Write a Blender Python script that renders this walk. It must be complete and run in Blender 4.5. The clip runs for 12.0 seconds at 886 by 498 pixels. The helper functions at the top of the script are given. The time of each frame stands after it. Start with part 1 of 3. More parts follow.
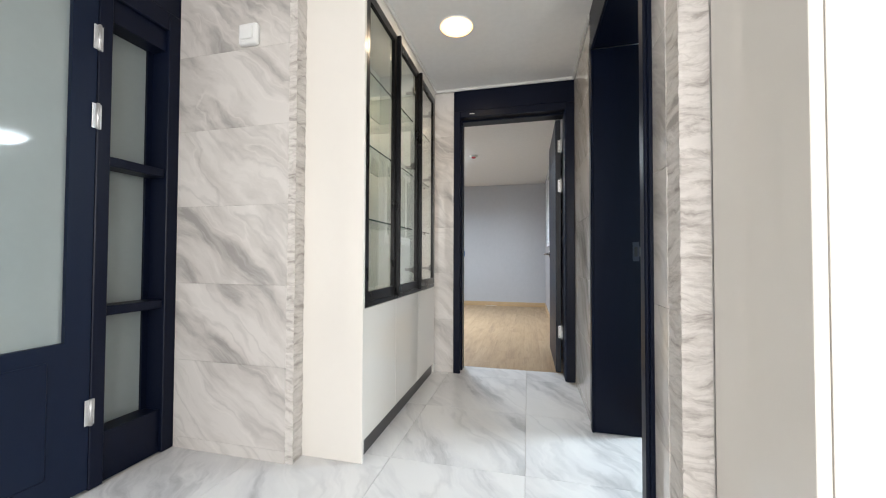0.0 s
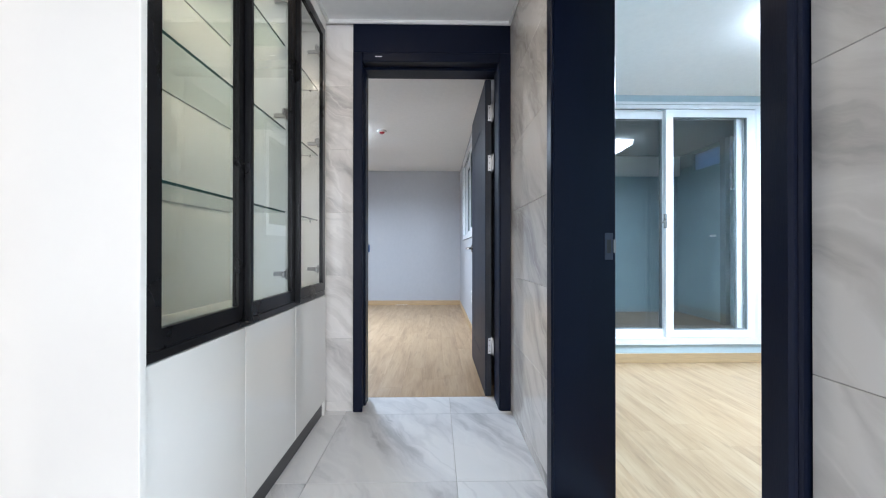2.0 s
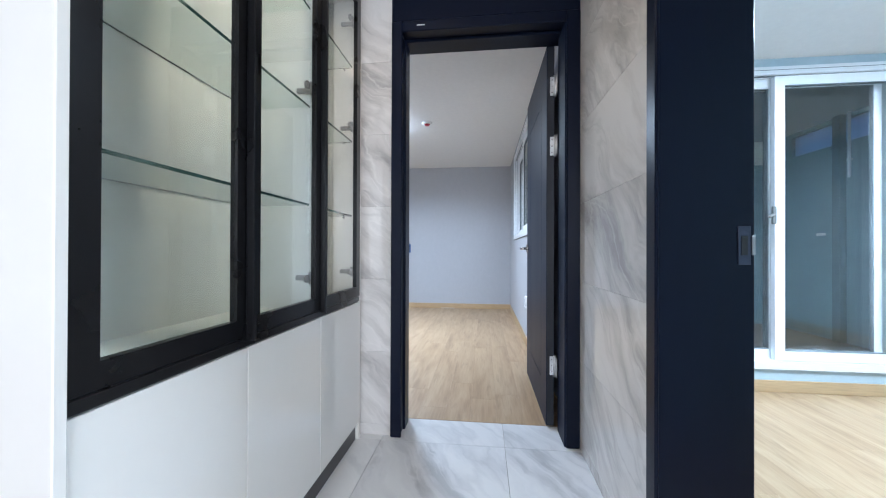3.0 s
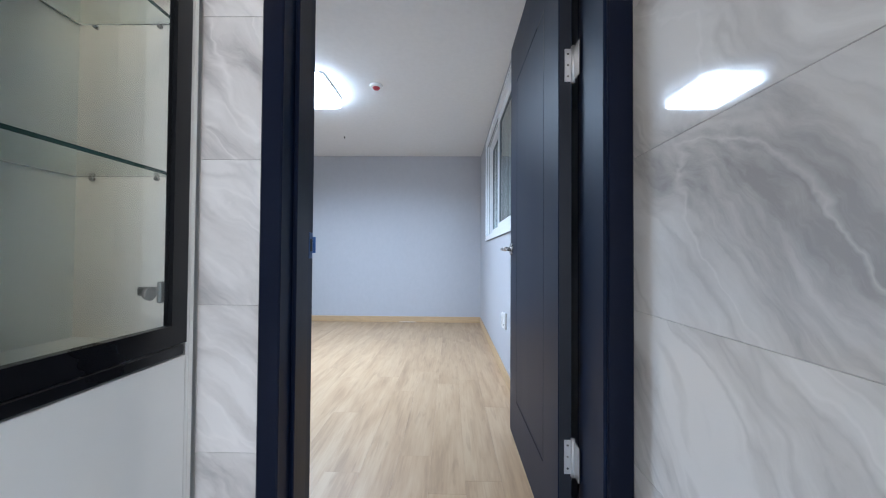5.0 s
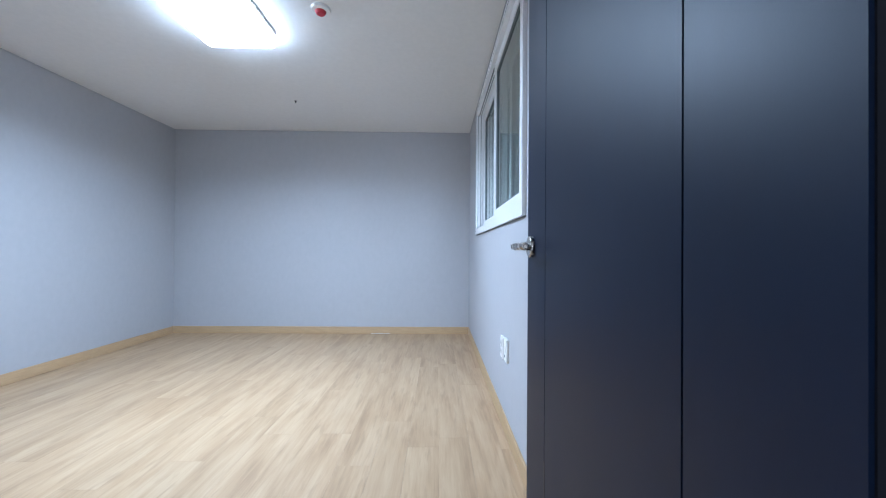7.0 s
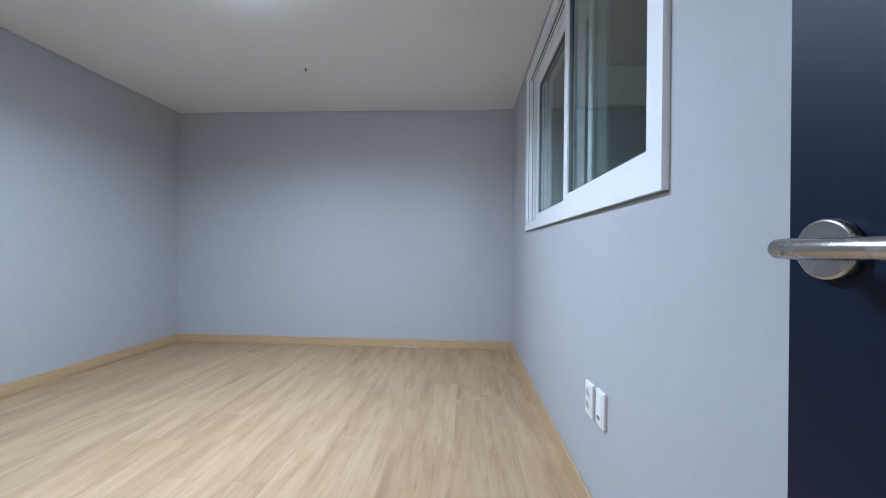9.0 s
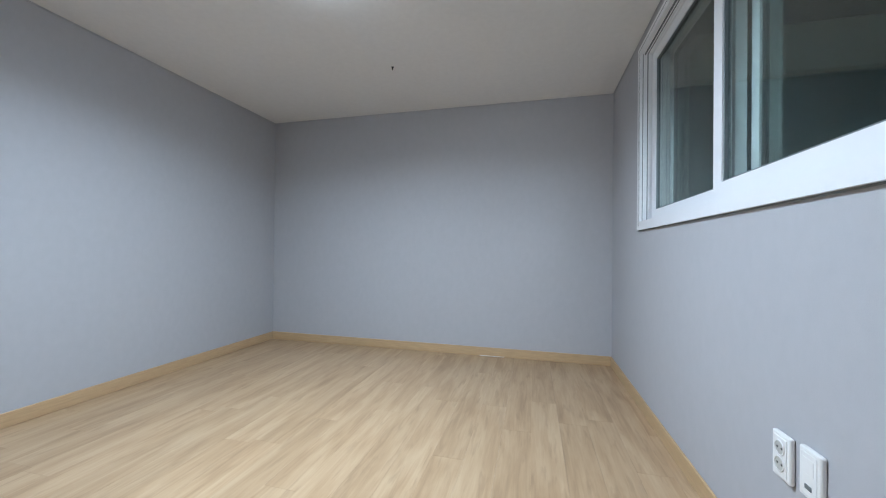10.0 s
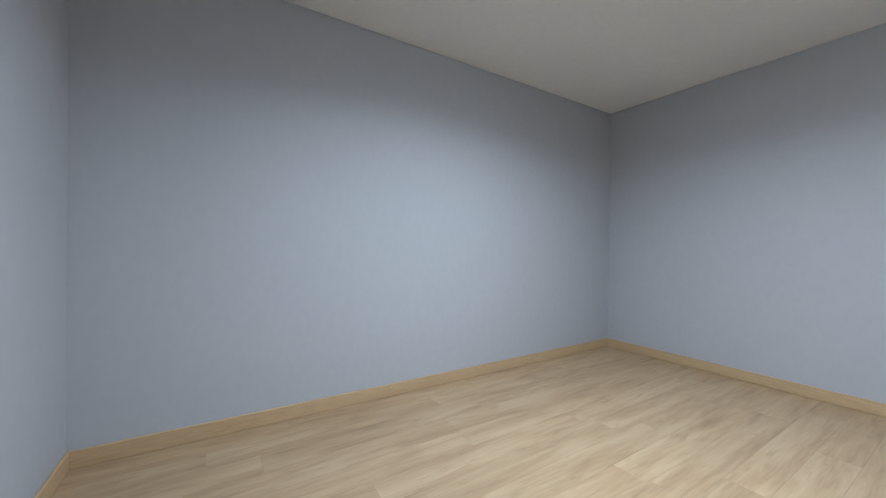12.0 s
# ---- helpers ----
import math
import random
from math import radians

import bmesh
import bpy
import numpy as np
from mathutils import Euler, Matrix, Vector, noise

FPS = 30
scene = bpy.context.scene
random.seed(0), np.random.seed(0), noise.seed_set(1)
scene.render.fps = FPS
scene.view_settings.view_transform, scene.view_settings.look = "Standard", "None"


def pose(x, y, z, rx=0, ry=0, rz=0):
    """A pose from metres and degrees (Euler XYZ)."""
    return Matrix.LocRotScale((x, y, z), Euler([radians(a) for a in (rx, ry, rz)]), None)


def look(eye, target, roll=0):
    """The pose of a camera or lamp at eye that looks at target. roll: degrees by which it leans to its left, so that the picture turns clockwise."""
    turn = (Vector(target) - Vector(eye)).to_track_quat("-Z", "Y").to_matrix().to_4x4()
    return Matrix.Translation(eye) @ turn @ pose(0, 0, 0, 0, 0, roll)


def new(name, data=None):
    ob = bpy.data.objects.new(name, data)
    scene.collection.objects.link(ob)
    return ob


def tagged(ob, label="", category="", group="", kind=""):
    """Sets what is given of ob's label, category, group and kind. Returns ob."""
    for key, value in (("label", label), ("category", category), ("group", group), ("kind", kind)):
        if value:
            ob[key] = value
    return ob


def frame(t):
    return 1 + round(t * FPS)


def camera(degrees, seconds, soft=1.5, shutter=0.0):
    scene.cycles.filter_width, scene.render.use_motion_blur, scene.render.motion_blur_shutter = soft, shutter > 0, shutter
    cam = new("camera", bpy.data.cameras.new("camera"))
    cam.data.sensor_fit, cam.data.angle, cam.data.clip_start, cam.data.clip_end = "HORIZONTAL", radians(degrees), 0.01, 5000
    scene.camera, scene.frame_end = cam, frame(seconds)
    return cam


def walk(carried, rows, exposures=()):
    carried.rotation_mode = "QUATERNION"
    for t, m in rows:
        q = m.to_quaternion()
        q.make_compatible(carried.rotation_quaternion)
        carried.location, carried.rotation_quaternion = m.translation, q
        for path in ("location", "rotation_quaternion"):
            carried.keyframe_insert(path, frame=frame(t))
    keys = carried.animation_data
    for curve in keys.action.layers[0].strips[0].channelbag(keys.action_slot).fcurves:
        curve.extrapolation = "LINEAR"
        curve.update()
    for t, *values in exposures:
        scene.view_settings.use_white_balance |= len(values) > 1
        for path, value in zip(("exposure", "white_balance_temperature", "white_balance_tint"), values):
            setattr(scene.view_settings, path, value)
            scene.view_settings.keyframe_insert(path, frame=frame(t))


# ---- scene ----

cam = camera(101.9, 12.0, soft=1.1)
PATH = [
    (0, (0.583, -2.843, 0.929), (0.123, -0.896, 0.973), 0.2),
    (0.5, (0.551, -2.651, 0.93), (0.32, -0.664, 0.961), 0.0),
    (1, (0.499, -2.473, 0.932), (0.447, -0.474, 0.946), 0.1),
    (1.5, (0.476, -2.302, 0.937), (0.544, -0.303, 0.946), 0.1),
    (2, (0.487, -2.116, 0.945), (0.524, -0.116, 0.952), -0.0),
    (2.5, (0.475, -1.962, 0.947), (0.36, 0.035, 0.955), 0.1),
    (3, (0.466, -1.788, 0.944), (0.242, 0.2, 0.953), 0.2),
    (5, (0.477, -0.896, 0.927), (0.436, 1.103, 0.963), 0.4),
    (5.5, (0.459, -0.685, 0.942), (0.463, 1.314, 0.976), 0.4),
    (6, (0.49, -0.464, 0.937), (0.53, 1.535, 0.961), 0.2),
    (6.5, (0.521, -0.24, 0.941), (0.562, 1.759, 0.956), 0.3),
    (8.5, (0.536, 0.498, 0.961), (0.482, 2.497, 0.969), 0.6),
    (9, (0.432, 0.617, 0.958), (0.318, 2.613, 0.96), 0.6),
    (9.5, (0.33, 0.691, 0.963), (0.084, 2.676, 0.974), 0.8),
    (10, (0.246, 0.796, 0.958), (-0.24, 2.736, 0.969), 0.6),
    (10.5, (0.138, 0.836, 0.974), (-0.711, 2.647, 0.972), 0.7),
    (11, (0.032, 0.841, 0.971), (-1.176, 2.435, 0.955), 0.4),
    (11.5, (-0.13, 0.841, 0.967), (-1.618, 2.178, 0.946), 0.6),
    (12, (-0.31, 0.784, 0.969), (-2.0, 1.853, 0.958), 0.6),
]
walk(cam, [(t, look(eye, target, roll)) for t, eye, target, roll in PATH],
     exposures=[(0.0, -0.05, 6350, 10), (0.5, -0.2, 6150, 10), (1.0, -0.12, 6000, 10), (2.0, 0.1, 5700, 10), (3.0, 0.12, 5450, 10), (5.0, 0.14, 5350, 10), (5.5, 0.24, 5300, 10), (6.5, 0.16, 5180, 9), (8.5, -0.12, 5400, 10), (9.5, -0.30, 5660, 9), (10.5, -0.27, 5880, 8), (12.0, -0.33, 5880, 8)])

# ---------------------------------------------------------------- world and lights
world = bpy.data.worlds.new("sky")
scene.world = world
world.use_nodes = True
wn = world.node_tree.nodes
sky = wn.new("ShaderNodeTexSky")
sky.sky_type = 'NISHITA'
sky.sun_disc = False
sky.sun_elevation = radians(35)
sky.sun_rotation = radians(160)
wn["Background"].inputs["Strength"].default_value = 0.05
world.node_tree.links.new(sky.outputs[0], wn["Background"].inputs["Color"])


def area(name, x, y, z, w, h, power, colour, rx=0, rz=0, spread=180):
    """A downward (or turned) rectangular lamp."""
    d = bpy.data.lights.new(name, 'AREA')
    d.shape, d.size, d.size_y, d.energy, d.color = 'RECTANGLE', w, h, power, colour
    d.spread = radians(spread)
    ob = new(name, d)
    ob.matrix_basis = pose(x, y, z, rx, 0, rz)
    return ob


LAMP_BED = 70.0
LAMP_SIDE = 80.0
DOWNLIGHT = 4.2
WINDOW_SOUTH = 124.0
area("bedroom_lamp_light", -0.715, 2.015, 2.226, 0.396, 0.502, LAMP_BED, (0.80, 0.91, 1.0), spread=160)
area("side_room_lamp_light", 2.56, -0.365, 2.166, 0.396, 0.502, LAMP_SIDE, (0.82, 0.94, 1.0))
dl = bpy.data.lights.new("downlight_light", 'AREA')
dl.shape, dl.size, dl.energy, dl.color = 'DISK', 0.10, DOWNLIGHT, (1.0, 0.80, 0.55)
new("downlight_light", dl).matrix_basis = pose(0.175, -0.79, 2.268)
area("south_window_light", 1.3, -5.25, 1.35, 2.8, 2.0, WINDOW_SOUTH, (1.0, 0.975, 0.94), rx=90)


# ---------------------------------------------------------------- materials
def mat(name, base, rough=0.5, metal=0.0, vary=0.06, scale=8.0, bump=0.0, bscale=200.0, coat=0.0, stretch=(1, 1, 1), rnd=0.0, roughvary=0.1, spec=0.5):
    """Principled material with two scales of tone variation, roughness variation and fine relief."""
    m = bpy.data.materials.new(name)
    m.use_nodes = True
    n, l = m.node_tree.nodes, m.node_tree.links
    p = n["Principled BSDF"]
    geo = n.new("ShaderNodeNewGeometry")
    mp = n.new("ShaderNodeMapping")
    mp.inputs["Scale"].default_value = stretch
    l.new(geo.outputs["Position"], mp.inputs["Vector"])
    big = n.new("ShaderNodeTexNoise")
    big.inputs["Scale"].default_value = scale
    big.inputs["Detail"].default_value = 5
    fine = n.new("ShaderNodeTexNoise")
    fine.inputs["Scale"].default_value = scale * 14
    fine.inputs["Detail"].default_value = 3
    for t in (big, fine):
        l.new(mp.outputs[0], t.inputs["Vector"])
    mix = n.new("ShaderNodeMath")
    mix.operation = 'MULTIPLY_ADD'
    mix.inputs[1].default_value = 0.4
    l.new(fine.outputs["Fac"], mix.inputs[0])
    l.new(big.outputs["Fac"], mix.inputs[2])
    ramp = n.new("ShaderNodeValToRGB")
    a, b = ramp.color_ramp.elements
    a.position, b.position = 0.40, 1.0
    a.color = (*[c * (1 - vary) for c in base], 1)
    b.color = (*[min(1, c * (1 + vary)) for c in base], 1)
    l.new(mix.outputs[0], ramp.inputs[0])
    col = ramp.outputs[0]
    if rnd:
        oi = n.new("ShaderNodeObjectInfo")
        hsv = n.new("ShaderNodeHueSaturation")
        r = n.new("ShaderNodeMapRange")
        r.inputs["To Min"].default_value, r.inputs["To Max"].default_value = 1 - rnd, 1 + rnd
        l.new(oi.outputs["Random"], r.inputs["Value"])
        l.new(r.outputs[0], hsv.inputs["Value"])
        l.new(col, hsv.inputs["Color"])
        col = hsv.outputs[0]
    l.new(col, p.inputs["Base Color"])
    rr = n.new("ShaderNodeMapRange")
    rr.inputs["To Min"].default_value, rr.inputs["To Max"].default_value = rough * (1 - roughvary), rough * (1 + roughvary)
    l.new(big.outputs["Fac"], rr.inputs["Value"])
    l.new(rr.outputs[0], p.inputs["Roughness"])
    p.inputs["Metallic"].default_value = metal
    p.inputs["Coat Weight"].default_value = coat
    p.inputs["Specular IOR Level"].default_value = spec
    p.inputs["Coat Roughness"].default_value = 0.05
    if bump:
        bn = n.new("ShaderNodeTexNoise")
        bn.inputs["Scale"].default_value = bscale
        bn.inputs["Detail"].default_value = 4
        l.new(mp.outputs[0], bn.inputs["Vector"])
        bp = n.new("ShaderNodeBump")
        bp.inputs["Strength"].default_value = bump
        bp.inputs["Distance"].default_value = 0.002
        l.new(bn.outputs["Fac"], bp.inputs["Height"])
        l.new(bp.outputs[0], p.inputs["Normal"])
    return m


def marble(name, light, mid, dark, rough, wall, angle, freq, rough_stone=False):
    """Veined stone: streaks along a slanted direction, bent by noise, over soft clouds."""
    m = bpy.data.materials.new(name)
    m.use_nodes = True
    n, l = m.node_tree.nodes, m.node_tree.links
    p = n["Principled BSDF"]
    geo = n.new("ShaderNodeNewGeometry")
    sep = n.new("ShaderNodeSeparateXYZ")
    l.new(geo.outputs["Position"], sep.inputs[0])
    com = n.new("ShaderNodeCombineXYZ")
    if wall:
        sub = n.new("ShaderNodeMath")
        sub.operation = 'SUBTRACT'
        l.new(sep.outputs[0], sub.inputs[0])
        l.new(sep.outputs[1], sub.inputs[1])
        l.new(sub.outputs[0], com.inputs[0])
        l.new(sep.outputs[2], com.inputs[1])
    else:
        l.new(sep.outputs[0], com.inputs[0])
        l.new(sep.outputs[1], com.inputs[1])
    oi = n.new("ShaderNodeObjectInfo")
    mul = n.new("ShaderNodeMath")
    mul.operation = 'MULTIPLY'
    mul.inputs[1].default_value = 37.0
    l.new(oi.outputs["Random"], mul.inputs[0])
    l.new(mul.outputs[0], com.inputs[2])
    rot = n.new("ShaderNodeMapping")
    rot.inputs["Rotation"].default_value = (0, 0, radians(angle))
    l.new(com.outputs[0], rot.inputs["Vector"])
    # bending
    warp = n.new("ShaderNodeTexNoise")
    warp.inputs["Scale"].default_value = 2.2
    warp.inputs["Detail"].default_value = 6
    l.new(rot.outputs[0], warp.inputs["Vector"])
    add = n.new("ShaderNodeVectorMath")
    add.operation = 'MULTIPLY_ADD'
    add.inputs[1].default_value = (0.30, 0.30, 0.0)
    l.new(warp.outputs["Color"], add.inputs[0])
    l.new(rot.outputs[0], add.inputs[2])
    st = n.new("ShaderNodeMapping")
    st.inputs["Scale"].default_value = (freq * 0.22, freq, 1.0)
    l.new(add.outputs[0], st.inputs["Vector"])
    streak = n.new("ShaderNodeTexNoise")
    streak.inputs["Scale"].default_value = 1.0
    streak.inputs["Detail"].default_value = 9
    streak.inputs["Roughness"].default_value = 0.62
    l.new(st.outputs[0], streak.inputs["Vector"])
    ramp = n.new("ShaderNodeValToRGB")
    e = ramp.color_ramp.elements
    e[0].position, e[0].color = 0.34, (*dark, 1)
    e[1].position, e[1].color = 0.565, (*light, 1)
    k = ramp.color_ramp.elements.new(0.445)
    k.color = (*mid, 1)
    l.new(streak.outputs["Fac"], ramp.inputs[0])
    # thin veins
    st2 = n.new("ShaderNodeMapping")
    st2.inputs["Scale"].default_value = (freq * 0.16, freq * 0.7, 1.0)
    st2.inputs["Location"].default_value = (5.3, 2.1, 0)
    l.new(add.outputs[0], st2.inputs["Vector"])
    vn = n.new("ShaderNodeTexNoise")
    vn.inputs["Scale"].default_value = 1.0
    vn.inputs["Detail"].default_value = 4
    l.new(st2.outputs[0], vn.inputs["Vector"])
    v1 = n.new("ShaderNodeMath")
    v1.operation = 'SUBTRACT'
    v1.inputs[1].default_value = 0.47
    l.new(vn.outputs["Fac"], v1.inputs[0])
    v2 = n.new("ShaderNodeMath")
    v2.operation = 'ABSOLUTE'
    l.new(v1.outputs[0], v2.inputs[0])
    vr = n.new("ShaderNodeMapRange")
    vr.inputs["From Min"].default_value, vr.inputs["From Max"].default_value = 0.0, 0.022
    vr.inputs["To Min"].default_value, vr.inputs["To Max"].default_value = 0.30, 0.0
    l.new(v2.outputs[0], vr.inputs["Value"])
    mx = n.new("ShaderNodeMixRGB")
    mx.inputs[2].default_value = (*dark, 1)
    l.new(vr.outputs[0], mx.inputs[0])
    l.new(ramp.outputs[0], mx.inputs[1])
    # pale threads running beside the plumes
    w1 = n.new("ShaderNodeMath")
    w1.operation = 'SUBTRACT'
    w1.inputs[1].default_value = 0.53
    l.new(vn.outputs["Fac"], w1.inputs[0])
    w2 = n.new("ShaderNodeMath")
    w2.operation = 'ABSOLUTE'
    l.new(w1.outputs[0], w2.inputs[0])
    wr = n.new("ShaderNodeMapRange")
    wr.inputs["From Min"].default_value, wr.inputs["From Max"].default_value = 0.0, 0.012
    wr.inputs["To Min"].default_value, wr.inputs["To Max"].default_value = 0.38, 0.0
    l.new(w2.outputs[0], wr.inputs["Value"])
    thread = n.new("ShaderNodeMixRGB")
    thread.inputs[2].default_value = (*[min(0.85, v * 1.14) for v in light], 1)
    l.new(wr.outputs[0], thread.inputs[0])
    l.new(mx.outputs[0], thread.inputs[1])
    l.new(thread.outputs[0], p.inputs["Base Color"])
    p.inputs["Roughness"].default_value = rough
    bn = n.new("ShaderNodeTexNoise")
    bn.inputs["Scale"].default_value = 60.0 if rough_stone else 3.0
    bn.inputs["Detail"].default_value = 6 if rough_stone else 1
    l.new(geo.outputs["Position"], bn.inputs["Vector"])
    bp = n.new("ShaderNodeBump")
    bp.inputs["Strength"].default_value = 0.5 if rough_stone else 0.04
    bp.inputs["Distance"].default_value = 0.004
    l.new(bn.outputs["Fac"], bp.inputs["Height"])
    l.new(bp.outputs[0], p.inputs["Normal"])
    return m


def wood_floor(name, a, b, c):
    """Pale oak-print vinyl: long grain along y, tone by plank."""
    m = bpy.data.materials.new(name)
    m.use_nodes = True
    n, l = m.node_tree.nodes, m.node_tree.links
    p = n["Principled BSDF"]
    geo = n.new("ShaderNodeNewGeometry")
    oi = n.new("ShaderNodeObjectInfo")
    off = n.new("ShaderNodeVectorMath")
    off.operation = 'MULTIPLY_ADD'
    off.inputs[1].default_value = (13.0, 29.0, 7.0)
    l.new(oi.outputs["Random"], off.inputs[0])
    l.new(geo.outputs["Position"], off.inputs[2])
    outs = []
    for sc, det in (((11, 1.5, 1), 6), ((85, 5.0, 1), 5), ((34, 4.5, 1), 3)):
        mp = n.new("ShaderNodeMapping")
        mp.inputs["Scale"].default_value = sc
        l.new(off.outputs[0], mp.inputs["Vector"])
        t = n.new("ShaderNodeTexNoise")
        t.inputs["Scale"].default_value = 1.0
        t.inputs["Detail"].default_value = det
        t.inputs["Distortion"].default_value = 0.6
        l.new(mp.outputs[0], t.inputs["Vector"])
        outs.append(t)
    mix = n.new("ShaderNodeMath")
    mix.operation = 'MULTIPLY_ADD'
    mix.inputs[1].default_value = 0.45
    l.new(outs[1].outputs["Fac"], mix.inputs[0])
    l.new(outs[0].outputs["Fac"], mix.inputs[2])
    ramp = n.new("ShaderNodeValToRGB")
    e = ramp.color_ramp.elements
    e[0].position, e[0].color = 0.42, (*a, 1)
    e[1].position, e[1].color = 0.92, (*c, 1)
    k = ramp.color_ramp.elements.new(0.66)
    k.color = (*b, 1)
    l.new(mix.outputs[0], ramp.inputs[0])
    # short darker flecks of the print
    fl = n.new("ShaderNodeMapRange")
    fl.inputs["From Min"].default_value, fl.inputs["From Max"].default_value = 0.56, 0.72
    fl.inputs["To Min"].default_value, fl.inputs["To Max"].default_value = 0.0, 0.42
    l.new(outs[2].outputs["Fac"], fl.inputs["Value"])
    fleck = n.new("ShaderNodeMixRGB")
    fleck.inputs[2].default_value = (*[v * 0.86 for v in a], 1)
    l.new(fl.outputs[0], fleck.inputs[0])
    l.new(ramp.outputs[0], fleck.inputs[1])
    hsv = n.new("ShaderNodeHueSaturation")
    r = n.new("ShaderNodeMapRange")
    r.inputs["To Min"].default_value, r.inputs["To Max"].default_value = 0.965, 1.035
    l.new(oi.outputs["Random"], r.inputs["Value"])
    l.new(r.outputs[0], hsv.inputs["Value"])
    l.new(fleck.outputs[0], hsv.inputs["Color"])
    l.new(hsv.outputs[0], p.inputs["Base Color"])
    p.inputs["Roughness"].default_value = 0.42
    bp = n.new("ShaderNodeBump")
    bp.inputs["Strength"].default_value = 0.12
    bp.inputs["Distance"].default_value = 0.001
    l.new(outs[1].outputs["Fac"], bp.inputs["Height"])
    l.new(bp.outputs[0], p.inputs["Normal"])
    return m


def glass(name, tint, rough=0.0):
    m = bpy.data.materials.new(name)
    m.use_nodes = True
    p = m.node_tree.nodes["Principled BSDF"]
    p.inputs["Base Color"].default_value = (*tint, 1)
    p.inputs["Transmission Weight"].default_value = 1.0
    p.inputs["Roughness"].default_value = rough
    p.inputs["IOR"].default_value = 1.46
    return m


def emitter(name, colour, strength):
    m = bpy.data.materials.new(name)
    m.use_nodes = True
    p = m.node_tree.nodes["Principled BSDF"]
    p.inputs["Base Color"].default_value = (0.8, 0.8, 0.8, 1)
    p.inputs["Emission Color"].default_value = (*colour, 1)
    p.inputs["Emission Strength"].default_value = strength
    return m


M_WALLPAPER = mat("grey_wallpaper", (0.440, 0.443, 0.464), 0.85, vary=0.03, scale=26, bump=0.25, bscale=420, stretch=(1, 1, 0.7))
M_BLUEPAPER = mat("pale_blue_wallpaper", (0.455, 0.55, 0.595), 0.85, vary=0.04, scale=26, bump=0.4, bscale=420)
M_CEIL = mat("white_ceiling_paper", (0.78, 0.77, 0.76), 0.9, vary=0.03, scale=30, bump=0.4, bscale=300)
M_PLASTER = mat("plain_wall_white", (0.72, 0.71, 0.69), 0.8, vary=0.04, scale=12, bump=0.2)
M_WALLTILE = marble("beige_marble_tile", (0.69, 0.658, 0.625), (0.575, 0.543, 0.512), (0.36, 0.338, 0.322), 0.05, True, 40, 5.6)
M_SPLIT = marble("split_stone", (0.69, 0.655, 0.62), (0.58, 0.545, 0.51), (0.37, 0.335, 0.31), 0.55, True, 3, 42.0, rough_stone=True)
M_FLOORTILE = marble("white_marble_tile", (0.80, 0.80, 0.80), (0.72, 0.72, 0.73), (0.50, 0.505, 0.52), 0.09, False, 60, 4.5)
M_GROUT = mat("grout", (0.60, 0.58, 0.55), 0.8, vary=0.1, scale=30)
M_WOOD = wood_floor("pale_oak_vinyl", (0.30, 0.190, 0.105), (0.41, 0.276, 0.156), (0.49, 0.350, 0.212))
M_BASEB = mat("oak_baseboard", (0.50, 0.345, 0.19), 0.45, vary=0.12, scale=9, stretch=(1, 1, 12))
M_NAVY = mat("navy_lacquer", (0.0036, 0.0060, 0.017), 0.34, vary=0.18, scale=3, bump=0.08, bscale=500, stretch=(1, 1, 0.15), spec=0.16)
M_NAVYDOOR = mat("navy_door_film", (0.0030, 0.0085, 0.027), 0.45, vary=0.12, scale=4, bump=0.015, bscale=520, stretch=(1, 1, 0.3), spec=0.22)
M_NAVYGROOVE = mat("navy_groove", (0.006, 0.008, 0.015), 0.5, vary=0.1)
M_BLACK = mat("black_aluminium", (0.005, 0.005, 0.006), 0.28, vary=0.2, scale=6, spec=0.3)
M_PLINTH = mat("charcoal_plinth", (0.045, 0.042, 0.043), 0.35, vary=0.15, scale=10)
M_GLOSS = mat("white_gloss_lacquer", (0.81, 0.775, 0.72), 0.05, vary=0.015, scale=2, roughvary=0.25)
M_CABIN = mat("cabinet_inside", (0.66, 0.68, 0.655), 0.5, vary=0.02, scale=5)
M_PVC = mat("white_pvc", (0.83, 0.84, 0.86), 0.30, vary=0.02, scale=5)
M_PVCDARK = mat("gasket_and_shade_grey", (0.16, 0.18, 0.19), 0.6, vary=0.1)
M_STEEL = mat("brushed_steel", (0.43, 0.41, 0.395), 0.27, metal=1.0, vary=0.03, scale=60)
M_NICKEL = mat("nickel", (0.30, 0.29, 0.28), 0.35, metal=0.8, vary=0.06, scale=50)
M_HINGE = mat("hinge_steel", (0.62, 0.62, 0.62), 0.38, metal=0.75, vary=0.06, scale=50)
M_PLASTIC = mat("white_plastic", (0.82, 0.82, 0.81), 0.35, vary=0.02, scale=20)
# white socket plastic greyed by the shade inside the wells
M_SOCKETWELL = mat("socket_well_shade", (0.50, 0.50, 0.47), 0.5, vary=0.08, scale=60)
M_BLUEFILM = mat("blue_protective_film", (0.02, 0.075, 0.24), 0.35, vary=0.15, scale=60)
M_STRIP = mat("brown_rebate", (0.10, 0.065, 0.045), 0.6, vary=0.15)
M_RED = mat("red_plastic", (0.45, 0.03, 0.05), 0.4, vary=0.1)
M_DARK = mat("dark_slot", (0.02, 0.02, 0.02), 0.6, vary=0.1)
# balcony ceiling and wall colours are darkened to carry the low light there
M_BALCEIL = mat("balcony_dimmed_grey", (0.13, 0.16, 0.17), 0.8, vary=0.1, scale=4)
M_BALCONY = mat("balcony_dimmed_blue", (0.25, 0.34, 0.38), 0.8, vary=0.10, scale=4, bump=0.2)
